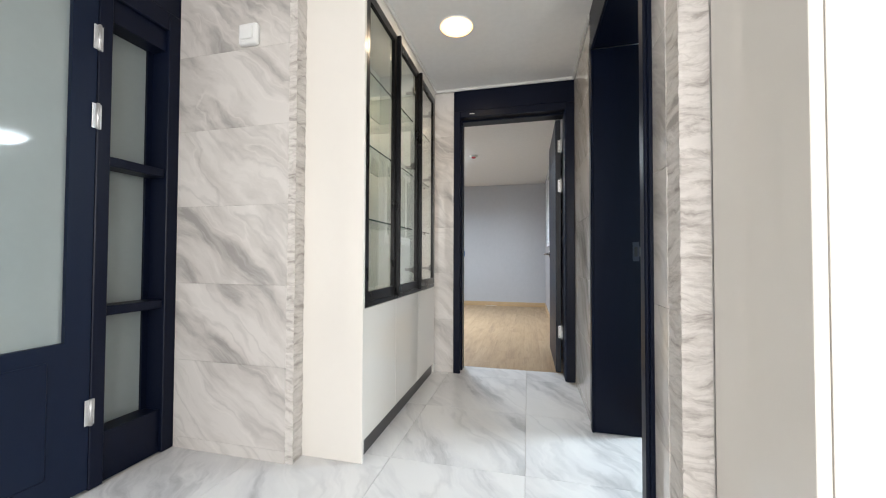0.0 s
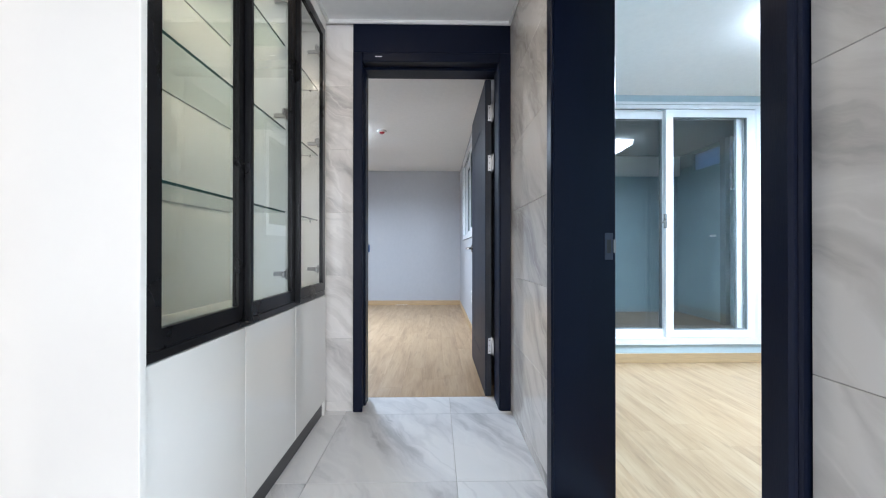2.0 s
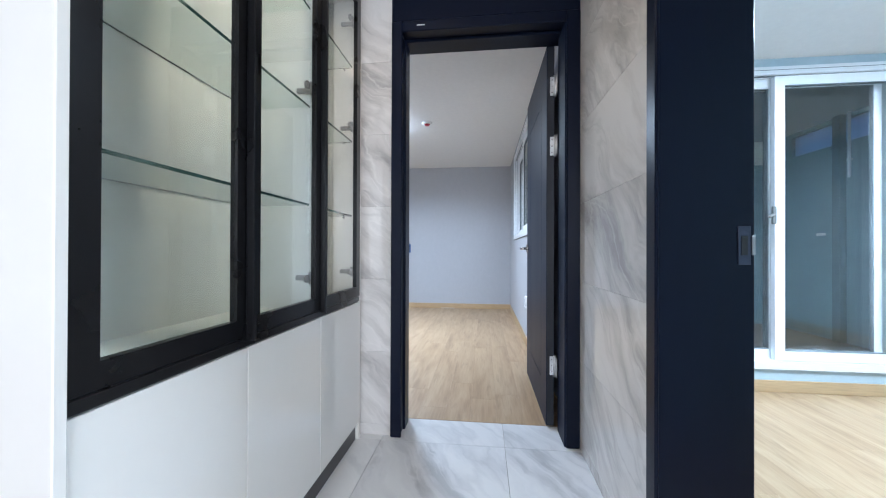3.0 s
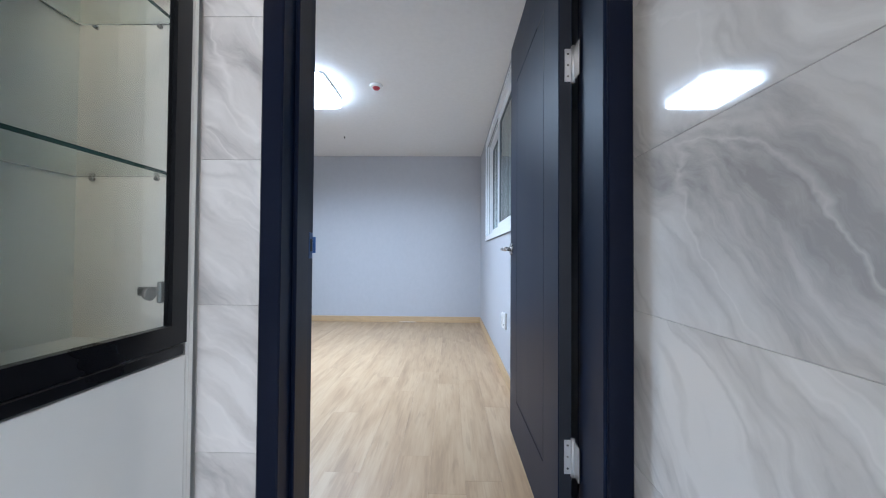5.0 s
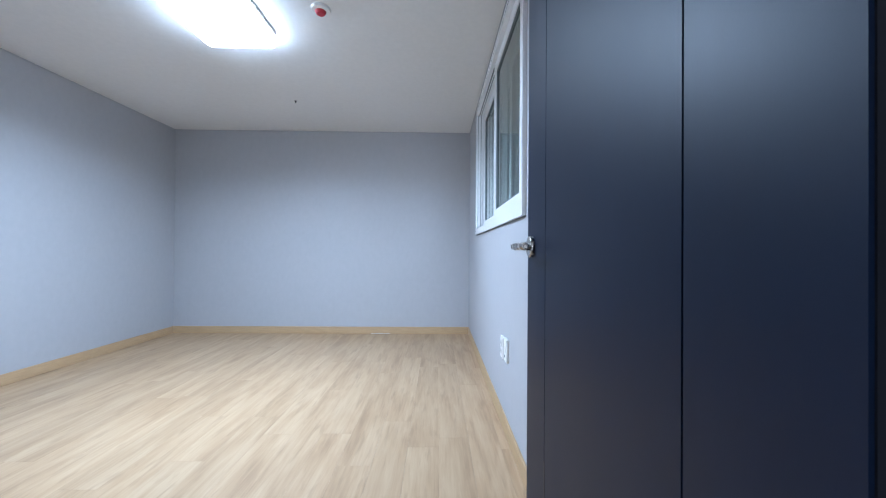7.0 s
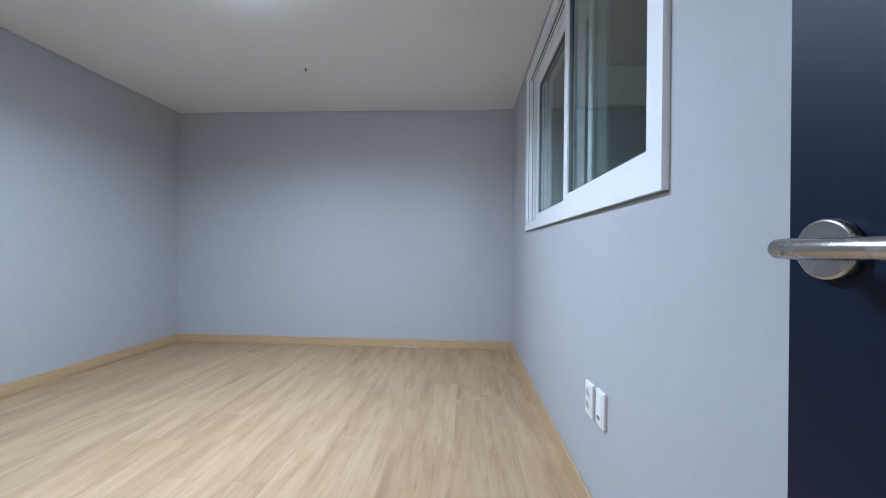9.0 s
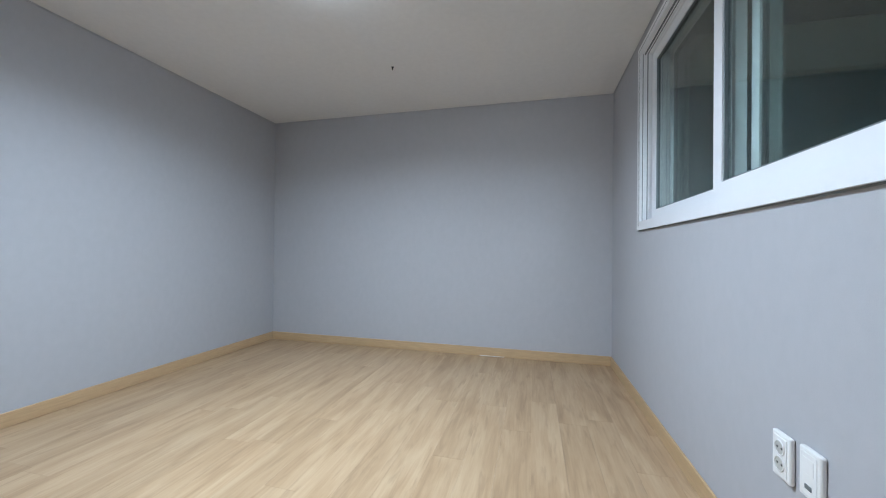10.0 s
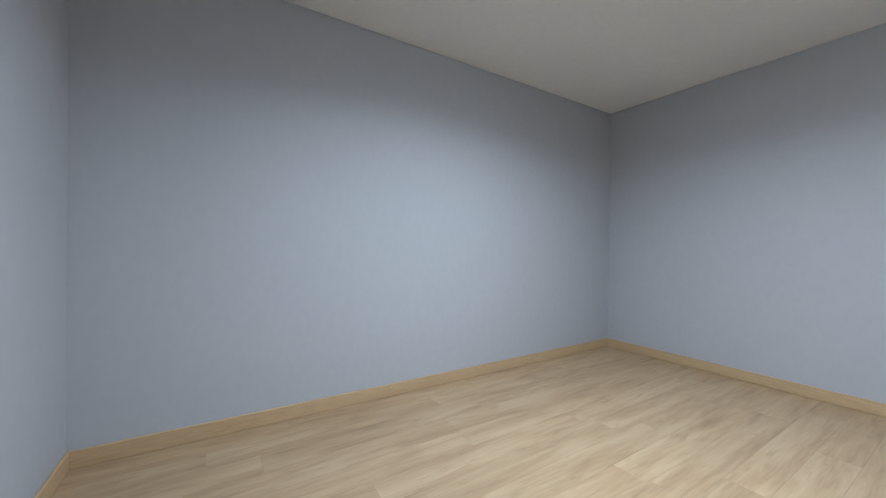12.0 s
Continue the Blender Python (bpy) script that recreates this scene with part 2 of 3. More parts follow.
M_BALCFLOOR = mat("balcony_floor_tile", (0.20, 0.17, 0.15), 0.5, vary=0.2, scale=6)
M_STRIKE = mat("dark_strike_steel", (0.045, 0.05, 0.075), 0.4, metal=0.5, vary=0.1, scale=40)
# green tint deepened to put the dimness beyond window_1 into its panes
M_DIMGLASS = glass("dimming_green_glass", (0.52, 0.61, 0.575))
M_SKYSHEET = glass("blue_polycarbonate", (0.22, 0.36, 0.62), 0.35)
M_CABGLASS = glass("cabinet_glass", (0.90, 0.94, 0.925))
M_GLASS = glass("clear_glass", (0.97, 0.99, 0.985))
M_GREENGLASS = glass("shelf_glass", (0.90, 0.96, 0.94))
M_GLASSEDGE = mat("shelf_glass_edge", (0.03, 0.07, 0.06), 0.15, vary=0.1)
M_FROST = mat("frosted_glass", (0.42, 0.48, 0.475), 0.5, vary=0.05, scale=3, coat=0.6)
M_FROST.node_tree.nodes["Principled BSDF"].inputs["Transmission Weight"].default_value = 0.35
M_LAMP = emitter("lamp_diffuser", (0.80, 0.91, 1.0), 20.0)
# extra orange glow, to give the downlight a halo
M_WARM = emitter("downlight_diffuser", (1.0, 0.52, 0.18), 4.0)


# ---------------------------------------------------------------- building helpers
WORLD = {}


def add_box(bm, x0, x1, y0, y1, z0, z1):
    vs = [bm.verts.new(c) for c in ((x0, y0, z0), (x1, y0, z0), (x1, y1, z0), (x0, y1, z0), (x0, y0, z1), (x1, y0, z1), (x1, y1, z1), (x0, y1, z1))]
    for f in ((0, 3, 2, 1), (4, 5, 6, 7), (0, 1, 5, 4), (1, 2, 6, 5), (2, 3, 7, 6), (3, 0, 4, 7)):
        bm.faces.new([vs[i] for i in f])


def box(x0, x1, y0, y1, z0, z1, bevel=0.0, segments=1):
    bm = bmesh.new()
    add_box(bm, x0, x1, y0, y1, z0, z1)
    if bevel:
        bmesh.ops.bevel(bm, geom=bm.edges[:], offset=bevel, segments=segments, affect='EDGES', profile=0.5)
    return bm


def boxes(*rows):
    bm = bmesh.new()
    for r in rows:
        add_box(bm, *r)
    return bm


def cyl(r0, r1, p, q, seg=32, bevel=0.0):
    """A round bar or cone from p to q."""
    bm = bmesh.new()
    p, q = Vector(p), Vector(q)
    turn = (q - p).to_track_quat('Z', 'Y').to_matrix().to_4x4()
    bmesh.ops.create_cone(bm, cap_ends=True, segments=seg, radius1=r0, radius2=r1, depth=(q - p).length,
                          matrix=Matrix.Translation((p + q) / 2) @ turn)
    if bevel:
        rim = [e for e in bm.edges if any(len(f.verts) > 4 for f in e.link_faces)]
        bmesh.ops.bevel(bm, geom=rim, offset=bevel, segments=2, affect='EDGES', profile=0.5)
    for f in bm.faces:
        f.smooth = len(f.verts) == 4
    return bm


def ring(c, r0, r1, depth, seg=28):
    """A flat ring round the x axis, proud towards smaller x."""
    bm = bmesh.new()
    loops = []
    for x, rad in ((c[0], r1), (c[0] - depth, r1 - 0.0006), (c[0] - depth, r0), (c[0], r0)):
        loops.append([bm.verts.new((x, c[1] + rad * math.cos(2 * math.pi * i / seg), c[2] + rad * math.sin(2 * math.pi * i / seg))) for i in range(seg)])
    for a, b in zip(loops, loops[1:]):
        for i in range(seg):
            bm.faces.new((a[i], b[i], b[(i + 1) % seg], a[(i + 1) % seg]))
    bmesh.ops.recalc_face_normals(bm, faces=bm.faces[:])
    return bm


def rounded_slab(x0, x1, y0, y1, z0, z1, r, inset=0.0, seg=6):
    """A slab with rounded corners in plan; inset narrows its lower face."""
    bm = bmesh.new()
    rings = []
    for z, d in ((z1, 0.0), (z0 + inset * 0.6, 0.0), (z0, inset)):
        ring = []
        for cx, cy, a0 in ((x1 - r, y1 - r, 0), (x0 + r, y1 - r, 90), (x0 + r, y0 + r, 180), (x1 - r, y0 + r, 270)):
            for i in range(seg + 1):
                a = radians(a0 + 90 * i / seg)
                ring.append(bm.verts.new((cx + (r - d) * math.cos(a), cy + (r - d) * math.sin(a), z)))
        rings.append(ring)
    k = len(rings[0])
    for a, b in zip(rings, rings[1:]):
        for i in range(k):
            bm.faces.new((a[i], b[i], b[(i + 1) % k], a[(i + 1) % k]))
    bm.faces.new(rings[0])
    bm.faces.new(rings[-1][::-1])
    bmesh.ops.recalc_face_normals(bm, faces=bm.faces[:])
    return bm


def finish(name, bm, material):
    me = bpy.data.meshes.new(name)
    bm.to_mesh(me)
    bm.free()
    me.materials.append(material)
    return me


def thing(name, m, label, category, group="", kind=""):
    ob = new(name)
    ob.matrix_basis = m
    WORLD[ob] = m.copy()
    return tagged(ob, label, category, group, kind)


def part(name, bm, material, parent, label="", local=False):
    ob = new(name, finish(name, bm, material))
    ob.parent = parent
    up = WORLD[parent]
    if local:
        WORLD[ob] = up.copy()
    else:
        ob.matrix_parent_inverse = up.inverted()
        WORLD[ob] = Matrix.Identity(4)
    return tagged(ob, label)


def solid(name, bm, material, label, category, kind="", group=""):
    ob = new(name, finish(name, bm, material))
    WORLD[ob] = Matrix.Identity(4)
    return tagged(ob, label, category, group, kind)


def wall(name, rows, material, label):
    return solid(name, boxes(*rows), material, label, "wall", "structure")


# ---------------------------------------------------------------- structure
ZC = 2.29     # hall ceiling
ZB = 2.31     # bedroom ceiling
XR = 0.925    # hall's stone-clad side wall
floor_hall = solid("floor_hall", box(-1.3, 5.2, -5.4, 0.21, -0.12, -0.008), M_GROUT, "white marble tiled hall floor with thin grey joints", "floor", "structure")
floor_bed = solid("floor_bedroom", box(-2.6, 1.05, 0.205, 4.25, -0.12, -0.004), M_BASEB, "pale oak vinyl plank bedroom floor", "floor", "structure")
floor_side = solid("floor_side_room", box(1.15, 4.5, -1.70, 0.98, -0.0075, -0.004), M_BASEB, "pale oak vinyl plank floor of the blue room", "floor", "structure")
solid("floor_balcony", box(1.05, 4.5, 0.98, 3.75, -0.12, -0.05), M_BALCFLOOR, "dark tiled balcony floor behind the windows", "floor", "structure")
solid("ceiling_hall", boxes((-1.3, 1.155, -5.4, 0.24, ZC, ZC + 0.1), (1.155, 5.2, -5.4, -1.80, ZC, ZC + 0.1)), M_CEIL, "plain white papered hall ceiling", "ceiling", "structure")
solid("ceiling_bedroom", box(-2.6, 1.05, 0.24, 4.25, ZB, ZB + 0.1), M_CEIL, "plain white papered bedroom ceiling", "ceiling", "structure")
ZS = 2.25     # blue room ceiling
solid("ceiling_side_room", box(1.164, 4.4, -1.80, 0.874, ZS, ZS + 0.1), M_CEIL, "plain white papered ceiling of the blue room", "ceiling", "structure")
solid("ceiling_balcony", box(1.05, 4.5, 0.98, 3.75, 2.45, 2.55), M_BALCEIL, "balcony ceiling, darkened in its colour for the low light", "ceiling", "structure")

# bedroom walls
wall("wall_bedroom_back", [(-2.6, 1.05, 4.10, 4.25, -0.1, 2.4)], M_WALLPAPER, "grey textured wallpapered bedroom wall")
wall("wall_bedroom_west", [(-2.6, -2.455, 0.10, 4.10, -0.1, 2.4)], M_WALLPAPER, "grey textured wallpapered bedroom wall")
wall("wall_bedroom_south", [(-2.6, 0.0, 0.10, 0.25, -0.1, 2.4), (0.0, 0.925, 0.10, 0.25, 2.11, 2.4)], M_WALLPAPER, "grey textured wallpapered wall beside the doorway")
WY0, WY1, WZ0, WZ1 = 1.466, 3.30, 1.10, 2.24
wall("wall_bedroom_east", [(0.90, 1.05, 0.25, WY0, -0.1, 2.4), (0.90, 1.05, WY1, 4.10, -0.1, 2.4),
                           (0.90, 1.05, WY0, WY1, -0.1, WZ0), (0.90, 1.05, WY0, WY1, WZ1, 2.4)], M_WALLPAPER, "grey textured wallpapered wall under the window")
# between hall and blue room
wall("wall_hall_east", [(0.934, 1.154, -0.74, 0.25, -0.1, 2.4), (1.05, 1.154, 0.25, 0.875, -0.1, 2.4), (0.945, 1.154, -1.70, -0.74, 2.11, 2.4),
                        (0.950, 1.154, -1.867, -1.69, -0.1, 2.4)], M_PLASTER, "white partition wall behind the stone cladding")
wall("wall_blue_west", [(1.155, 1.163, -0.73, 0.875, 0.0, ZB), (1.155, 1.163, -1.80, -1.70, 0, ZB), (1.155, 1.163, -1.70, -0.73, 2.11, ZB)], M_BLUEPAPER, "pale blue wallpapered wall")
SX0, SX1, SZ0, SZ1 = 1.67, 3.24, 0.155, 2.19
wall("wall_blue_north", [(1.05, SX0, 0.875, 0.98, -0.1, 2.4), (SX1, 4.5, 0.875, 0.98, -0.1, 2.4), (SX0, SX1, 0.875, 0.98, -0.1, SZ0), (SX0, SX1, 0.875, 0.98, SZ1, 2.4)],
     M_BLUEPAPER, "pale blue wallpapered wall round the balcony window")
wall("wall_blue_east", [(4.4, 4.5, -1.8, 0.875, -0.1, 2.4)], M_BLUEPAPER, "pale blue wallpapered wall")
wall("wall_blue_south", [(1.155, 4.5, -1.876, -1.8, -0.1, 2.4)], M_BLUEPAPER, "pale blue wallpapered wall")
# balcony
wall("wall_balcony_north", [(1.05, 4.5, 3.65, 3.75, -0.1, 2.5)], M_BALCONY, "blue-grey balcony wall, dimmed in its colour")
wall("wall_balcony_east", [(4.4, 4.5, 0.98, 3.65, -0.1, 2.15), (4.4, 4.5, 0.98, 1.6, 2.15, 2.5), (4.4, 4.5, 3.3, 3.65, 2.15, 2.5), (4.4, 4.5, 1.6, 3.3, 2.4, 2.5)], M_BALCONY, "blue-grey balcony wall, dimmed in its colour")
# paler block across the top of the north balcony wall
solid("balcony_band", box(1.05, 4.4, 3.585, 3.65, 2.14, 2.45, 0.004), M_PLASTER, "pale grey band along the top of the balcony wall", "beam", "structure")
solid("balcony_skylight", box(4.44, 4.446, 1.6, 3.3, 2.15, 2.4), M_SKYSHEET, "blue plastic sheet over the high balcony opening", "window", "structure").visible_shadow = False
post = thing("balcony_post", pose(4.36, 2.64, 0), "dark painted post against the balcony wall", "post")
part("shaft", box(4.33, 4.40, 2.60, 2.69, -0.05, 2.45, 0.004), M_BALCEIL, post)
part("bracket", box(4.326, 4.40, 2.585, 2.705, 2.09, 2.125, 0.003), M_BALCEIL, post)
pipe = thing("drain_pipe", pose(4.37, 2.54, 0), "thin white plastic pipe on the balcony wall", "pipe")
part("tube", cyl(0.013, 0.013, (4.375, 2.545, 1.75), (4.375, 2.545, 2.45), 14), M_PVC, pipe)
part("clip", box(4.358, 4.40, 2.527, 2.563, 1.93, 1.95, 0.002), M_PVC, pipe)
tag = thing("wall_sticker", pose(4.398, 2.90, 1.15), "small white paper sticker on the balcony wall", "sticker")
part("paper", box(4.3975, 4.3995, 2.84, 2.96, 1.135, 1.165, 0.0008), M_PLASTIC, tag)
# hall west side and the space behind the camera
wall("wall_hall_west", [(-1.25, -0.455, -1.412, -1.30, -0.1, 2.4), (-0.56, -0.455, -1.30, 0.10, -0.1, 2.4), (-0.455, 0.0, 0.019, 0.10, -0.1, 2.4)], M_PLASTER, "white wall behind the stone cladding and cabinet")
wall("wall_entry", [(-1.25, -1.12, -2.95, -1.412, 2.11, 2.4), (-1.25, -1.12, -5.4, -2.95, -0.1, 2.4), (-1.9, -1.8, -2.95, -1.412, -0.1, 2.4),
                    (-1.8, -1.25, -1.412, -1.30, -0.1, 2.4), (-1.8, -1.25, -3.0, -2.95, -0.1, 2.4), (-1.8, -1.25, -2.95, -1.412, 2.3, 2.4)], M_PLASTER, "plain white wall of the entrance")
solid("floor_entry", box(-1.8, -1.25, -2.95, -1.412, -0.12, -0.06), M_GROUT, "grey tiled entrance floor", "floor", "structure")
wall("wall_living_south", [(-1.25, 0.1, -5.5, -5.35, -0.1, 2.4), (2.9, 5.2, -5.5, -5.35, -0.1, 2.4), (0.1, 2.9, -5.5, -5.35, -0.1, 0.35), (0.1, 2.9, -5.5, -5.35, 2.35, 2.4)], M_PLASTER, "plain white wall round the living room window")
wall("wall_living_east", [(5.1, 5.2, -5.35, -1.876, -0.1, 2.4)], M_PLASTER, "plain white living room wall")


# ---------------------------------------------------------------- bedroom doorway
def door_frame(name, m, width, depth, label, stops=True, lining=M_NAVYDOOR, casing=0.063, jamb=0.055, back=0.0):
    """Local x across the opening side to side, y into the wall, z up; casings stand 12 mm proud."""
    t = thing(name, m, label, "door frame", kind="structure")
    c = 0.055
    part("casing", box(0, c, -0.012, 0.0, 0, 2.105, 0.004), M_NAVY, t, local=True)
    part("casing", box(width - back - casing, width - back, -0.012, 0.0, 0, 2.105, 0.004), M_NAVY, t, local=True)
    part("head_casing", box(c, width - back - casing, -0.012, 0.0, 2.05, 2.105, 0.004), M_NAVY, t, local=True)
    part("top_panel", box(0, width, -0.006, 0.10, 2.107, 2.288, 0.002), M_NAVY, t, local=True)
    part("jamb", box(0.0, 0.045, 0.0, depth, 0, 2.06, 0.003), lining, t, local=True)
    part("jamb", box(width - back - jamb, width - back, 0.0, depth, 0, 2.06, 0.003), lining, t, local=True)
    part("head_jamb", box(0.045, width - back - jamb, 0.0, depth, 2.06, 2.10, 0.003), M_NAVY, t, local=True)
    if not stops:
        return t
    part("stop", box(0.045, 0.057, depth * 0.35, depth * 0.72, 0, 2.06, 0.002), M_NAVY, t, local=True)
    part("stop", box(width - 0.070, width - 0.055, 0.0, depth * 0.72, 0, 2.06, 0.002), lining, t, local=True)
    part("head_stop", box(0.057, width - 0.075, depth * 0.35, depth * 0.66, 2.045, 2.06, 0.002), M_NAVY, t, local=True)
    return t


f1 = door_frame("door_frame_1", pose(0, 0, 0), 0.925, 0.225, "dark navy lacquered door frame with a panel up to the ceiling")
strike = part("strike_plate", box(0.045, 0.0475, 0.190, 0.216, 0.915, 0.995, 0.001), M_BLUEFILM, f1, "steel strike plate under blue protective film")
part("latch_hole", box(0.0478, 0.0490, 0.196, 0.209, 0.937, 0.975), M_DARK, strike)
part("film_edge", box(0.0478, 0.056, 0.2165, 0.219, 0.932, 0.982), M_BLUEFILM, strike)
part("weather_strip", box(0.8665, 0.8698, 0.165, 0.196, 0.01, 2.05), M_STRIP, f1, "brown rebate strip")
part("label_sticker", box(0.13, 0.17, -0.0135, -0.0122, 2.075, 2.080), M_PLASTIC, f1, "small white sticker")

# the door leaf, opened flat along the side wall
LX0, LX1, LY0, LY1 = 0.802, 0.842, 0.195, 1.047
door = thing("door_1", pose(LX1, LY0, 0), "open navy film-covered bedroom door with a grooved panel", "door", kind="structure")


def leaf_mesh():
    """Slab whose room face has a recessed groove round a tall panel."""
    bm = bmesh.new()
    ys = [LY0, 0.3655, 0.3690, 0.8725, 0.8760, LY1]
    zs = [0.008, 0.215, 0.223, 1.790, 1.798, 2.045]
    add_box(bm, LX0 + 0.0025, LX1, LY0, LY1, 0.008, 2.045)
    for y0, y1, z0, z1 in ((ys[0], ys[1], zs[0], zs[5]), (ys[4], ys[5], zs[0], zs[5]), (ys[1], ys[4], zs[0], zs[1]),
                           (ys[1], ys[4], zs[4], zs[5]), (ys[2], ys[3], zs[2], zs[3])):
        add_box(bm, LX0, LX0 + 0.0025, y0, y1, z0, z1)
    return bm


part("slab", leaf_mesh(), M_NAVYDOOR, door)
part("groove_line", box(LX0 - 0.0006, LX0 + 0.001, 0.362, 0.373, 1.58, 1.80), M_NAVYGROOVE, door)
part("groove_line", box(LX0 - 0.0006, LX0 + 0.001, 0.868, 0.879, 0.205, 0.42), M_NAVYGROOVE, door)
part("groove_line", box(LX0 - 0.0006, LX0 + 0.001, 0.373, 0.46, 1.787, 1.799), M_NAVYGROOVE, door)
part("edge_strip", box(LX0 + 0.004, LX1 - 0.002, LY0 - 0.0015, LY0, 0.01, 2.04), M_NAVYGROOVE, door)
lever = part("lever_handle", cyl(0.031, 0.031, (LX0, 0.998, 0.962), (LX0 - 0.011, 0.998, 0.962), 40, 0.003), M_STEEL, door, "brushed steel lever handle")
part("neck", cyl(0.0105, 0.0105, (LX0 - 0.011, 0.992, 0.962), (LX0 - 0.050, 0.992, 0.962), 24), M_STEEL, lever)
part("grip", cyl(0.0100, 0.0095, (LX0 - 0.052, 1.002, 0.962), (LX0 - 0.052, 0.868, 0.962), 24, 0.003), M_STEEL, lever)
part("lever_handle", cyl(0.030, 0.030, (LX1, 0.985, 0.962), (LX1 + 0.011, 0.985, 0.962), 32, 0.003), M_STEEL, door, "brushed steel rose on the back")


def butt_hinge(x, y, z, parent):
    h = part("hinge", boxes((x - 0.022, x - 0.002, y - 0.0035, y - 0.0015, z - 0.05, z + 0.05), (x + 0.004, x + 0.006, y - 0.05, y - 0.006, z - 0.05, z + 0.05)), M_HINGE, parent, "bare steel butt hinge")
    part("knuckle", cyl(0.006, 0.006, (x + 0.002, y - 0.006, z - 0.056), (x + 0.002, y - 0.006, z + 0.056), 16), M_HINGE, h)
    for dz in (-0.034, 0.0, 0.034):
        part("screw", cyl(0.0035, 0.003, (x - 0.012, y - 0.0035, z + dz), (x - 0.012, y - 0.0045, z + dz), 10), M_STEEL, h)


for z in (1.829, 1.507, 0.33):
    butt_hinge(0.842, LY0, z, door)

# ---------------------------------------------------------------- doorway to the blue room
f2 = door_frame("door_frame_2", pose(XR, -0.735, 0, 0, 0, -90), 0.965, 0.235, "dark navy lacquered frame of the doorway to the blue room", stops=False, lining=M_NAVY, casing=0.044, jamb=0.036, back=0.008)
sp = part("strike_plate", box(1.118, 1.148, -0.7835, -0.780, 0.91, 1.01, 0.001), M_STRIKE, f2, "dark steel strike plate")
part("latch_hole", box(1.125, 1.140, -0.7850, -0.7837, 0.935, 0.985), M_DARK, sp)
part("lip", box(1.151, 1.160, -0.7835, -0.780, 0.935, 0.985, 0.001), M_NICKEL, sp)


# ---------------------------------------------------------------- sliding windows
def sliding_window(name, m, w, h, mid, label, pane_glass):
    """Local x along the wall, y outward, z up. Two glazed sashes on two tracks inside, two more outside."""
    t = thing(name, m, label, "window", kind="structure")
    f = 0.052
    fr = part("window_frame", boxes((0, f, -0.018, 0.19, 0, h), (w - f, w, -0.018, 0.19, 0, h), (f, w - f, -0.018, 0.19, 0, f), (f, w - f, -0.018, 0.19, h - f, h)), M_PVC, t, local=True)
    part("track", boxes((f, w - f, 0.042, 0.047, f, f + 0.012), (f, w - f, 0.042, 0.047, h - f - 0.012, h - f)), M_PVC, fr, local=True)
    # dark strip puts in the shade under the head
    part("shadow_gap", boxes((f, w - f, 0.005, 0.012, h - f - 0.006, h - f)), M_PVCDARK, fr, local=True)
    # the frame's stepped profile, and a dark strip for the shadow line below it
    d = 0.022
    part("profile_joint", boxes((d, d + 0.003, -0.0186, -0.0175, d, h - d), (0.041, 0.044, -0.0186, -0.0175, d, h - d), (d + 0.003, w - d, -0.0186, -0.0175, h - d - 0.003, h - d)), M_PVCDARK, fr, local=True)
    part("reveal_groove", boxes((f, f + 0.0008, -0.004, 0.000, f, h - f), (f, f + 0.0008, 0.022, 0.027, f, h - f), (f, w - f, 0.022, 0.027, h - f - 0.0008, h - f)), M_PVCDARK, fr, local=True)
    part("reveal_rib", boxes((f, f + 0.010, 0.027, 0.034, f, h - f), (f, f + 0.006, 0.000, 0.006, f, h - f)), M_PVC, fr, local=True)
    part("gap_shade_strip", box(0.004, w - 0.004, -0.006, 0.0, -0.005, 0.0), M_PVCDARK, fr, "dark strip for the shadow line under the frame", local=True)
    for x0, x1, y0 in ((f + 0.002, mid + 0.03, 0.050), (mid - 0.03, w - f - 0.002, 0.004), (f + 0.030, mid + 0.06, 0.142), (mid + 0.03, w - f - 0.030, 0.100)):
        s = 0.062 if y0 < 0.09 else 0.045
        z0, z1, y1 = f + 0.004, h - f - 0.004, y0 + 0.036
        sash = part("sash", boxes((x0, x0 + s, y0, y1, z0, z1), (x1 - s, x1, y0, y1, z0, z1), (x0 + s, x1 - s, y0, y1, z0, z0 + s), (x0 + s, x1 - s, y0, y1, z1 - s, z1)), M_PVC, t, local=True)
        part("gasket", boxes((x0 + s, x0 + s + 0.006, y0 + 0.006, y1 - 0.006, z0 + s, z1 - s), (x1 - s - 0.006, x1 - s, y0 + 0.006, y1 - 0.006, z0 + s, z1 - s),
                             (x0 + s, x1 - s, y0 + 0.006, y1 - 0.006, z0 + s, z0 + s + 0.006), (x0 + s, x1 - s, y0 + 0.006, y1 - 0.006, z1 - s - 0.006, z1 - s)), M_PVCDARK, sash, local=True)
        pane = part("pane", box(x0 + s, x1 - s, y0 + 0.014, y0 + 0.020, z0 + s, z1 - s), pane_glass, sash, local=True)
        pane.visible_shadow = False
    return t, fr


bw, bwf = sliding_window("window_1", pose(0.90, WY1, WZ0, 0, 0, -90), WY1 - WY0, WZ1 - WZ0, 0.97, "white plastic sliding window with dark double panes", M_DIMGLASS)
sw, swf = sliding_window("window_2", pose(SX0, 0.875, SZ0), SX1 - SX0, SZ1 - SZ0, 2.455 - SX0, "tall white plastic sliding balcony window in the blue room", M_GLASS)
lat = part("latch", box(2.400, 2.424, 0.858, 0.878, 1.13, 1.25, 0.004), M_NICKEL, sw, "small metal crescent latch")
part("latch_lever", cyl(0.009, 0.007, (2.412, 0.860, 1.20), (2.360, 0.835, 1.175), 12), M_NICKEL, lat)


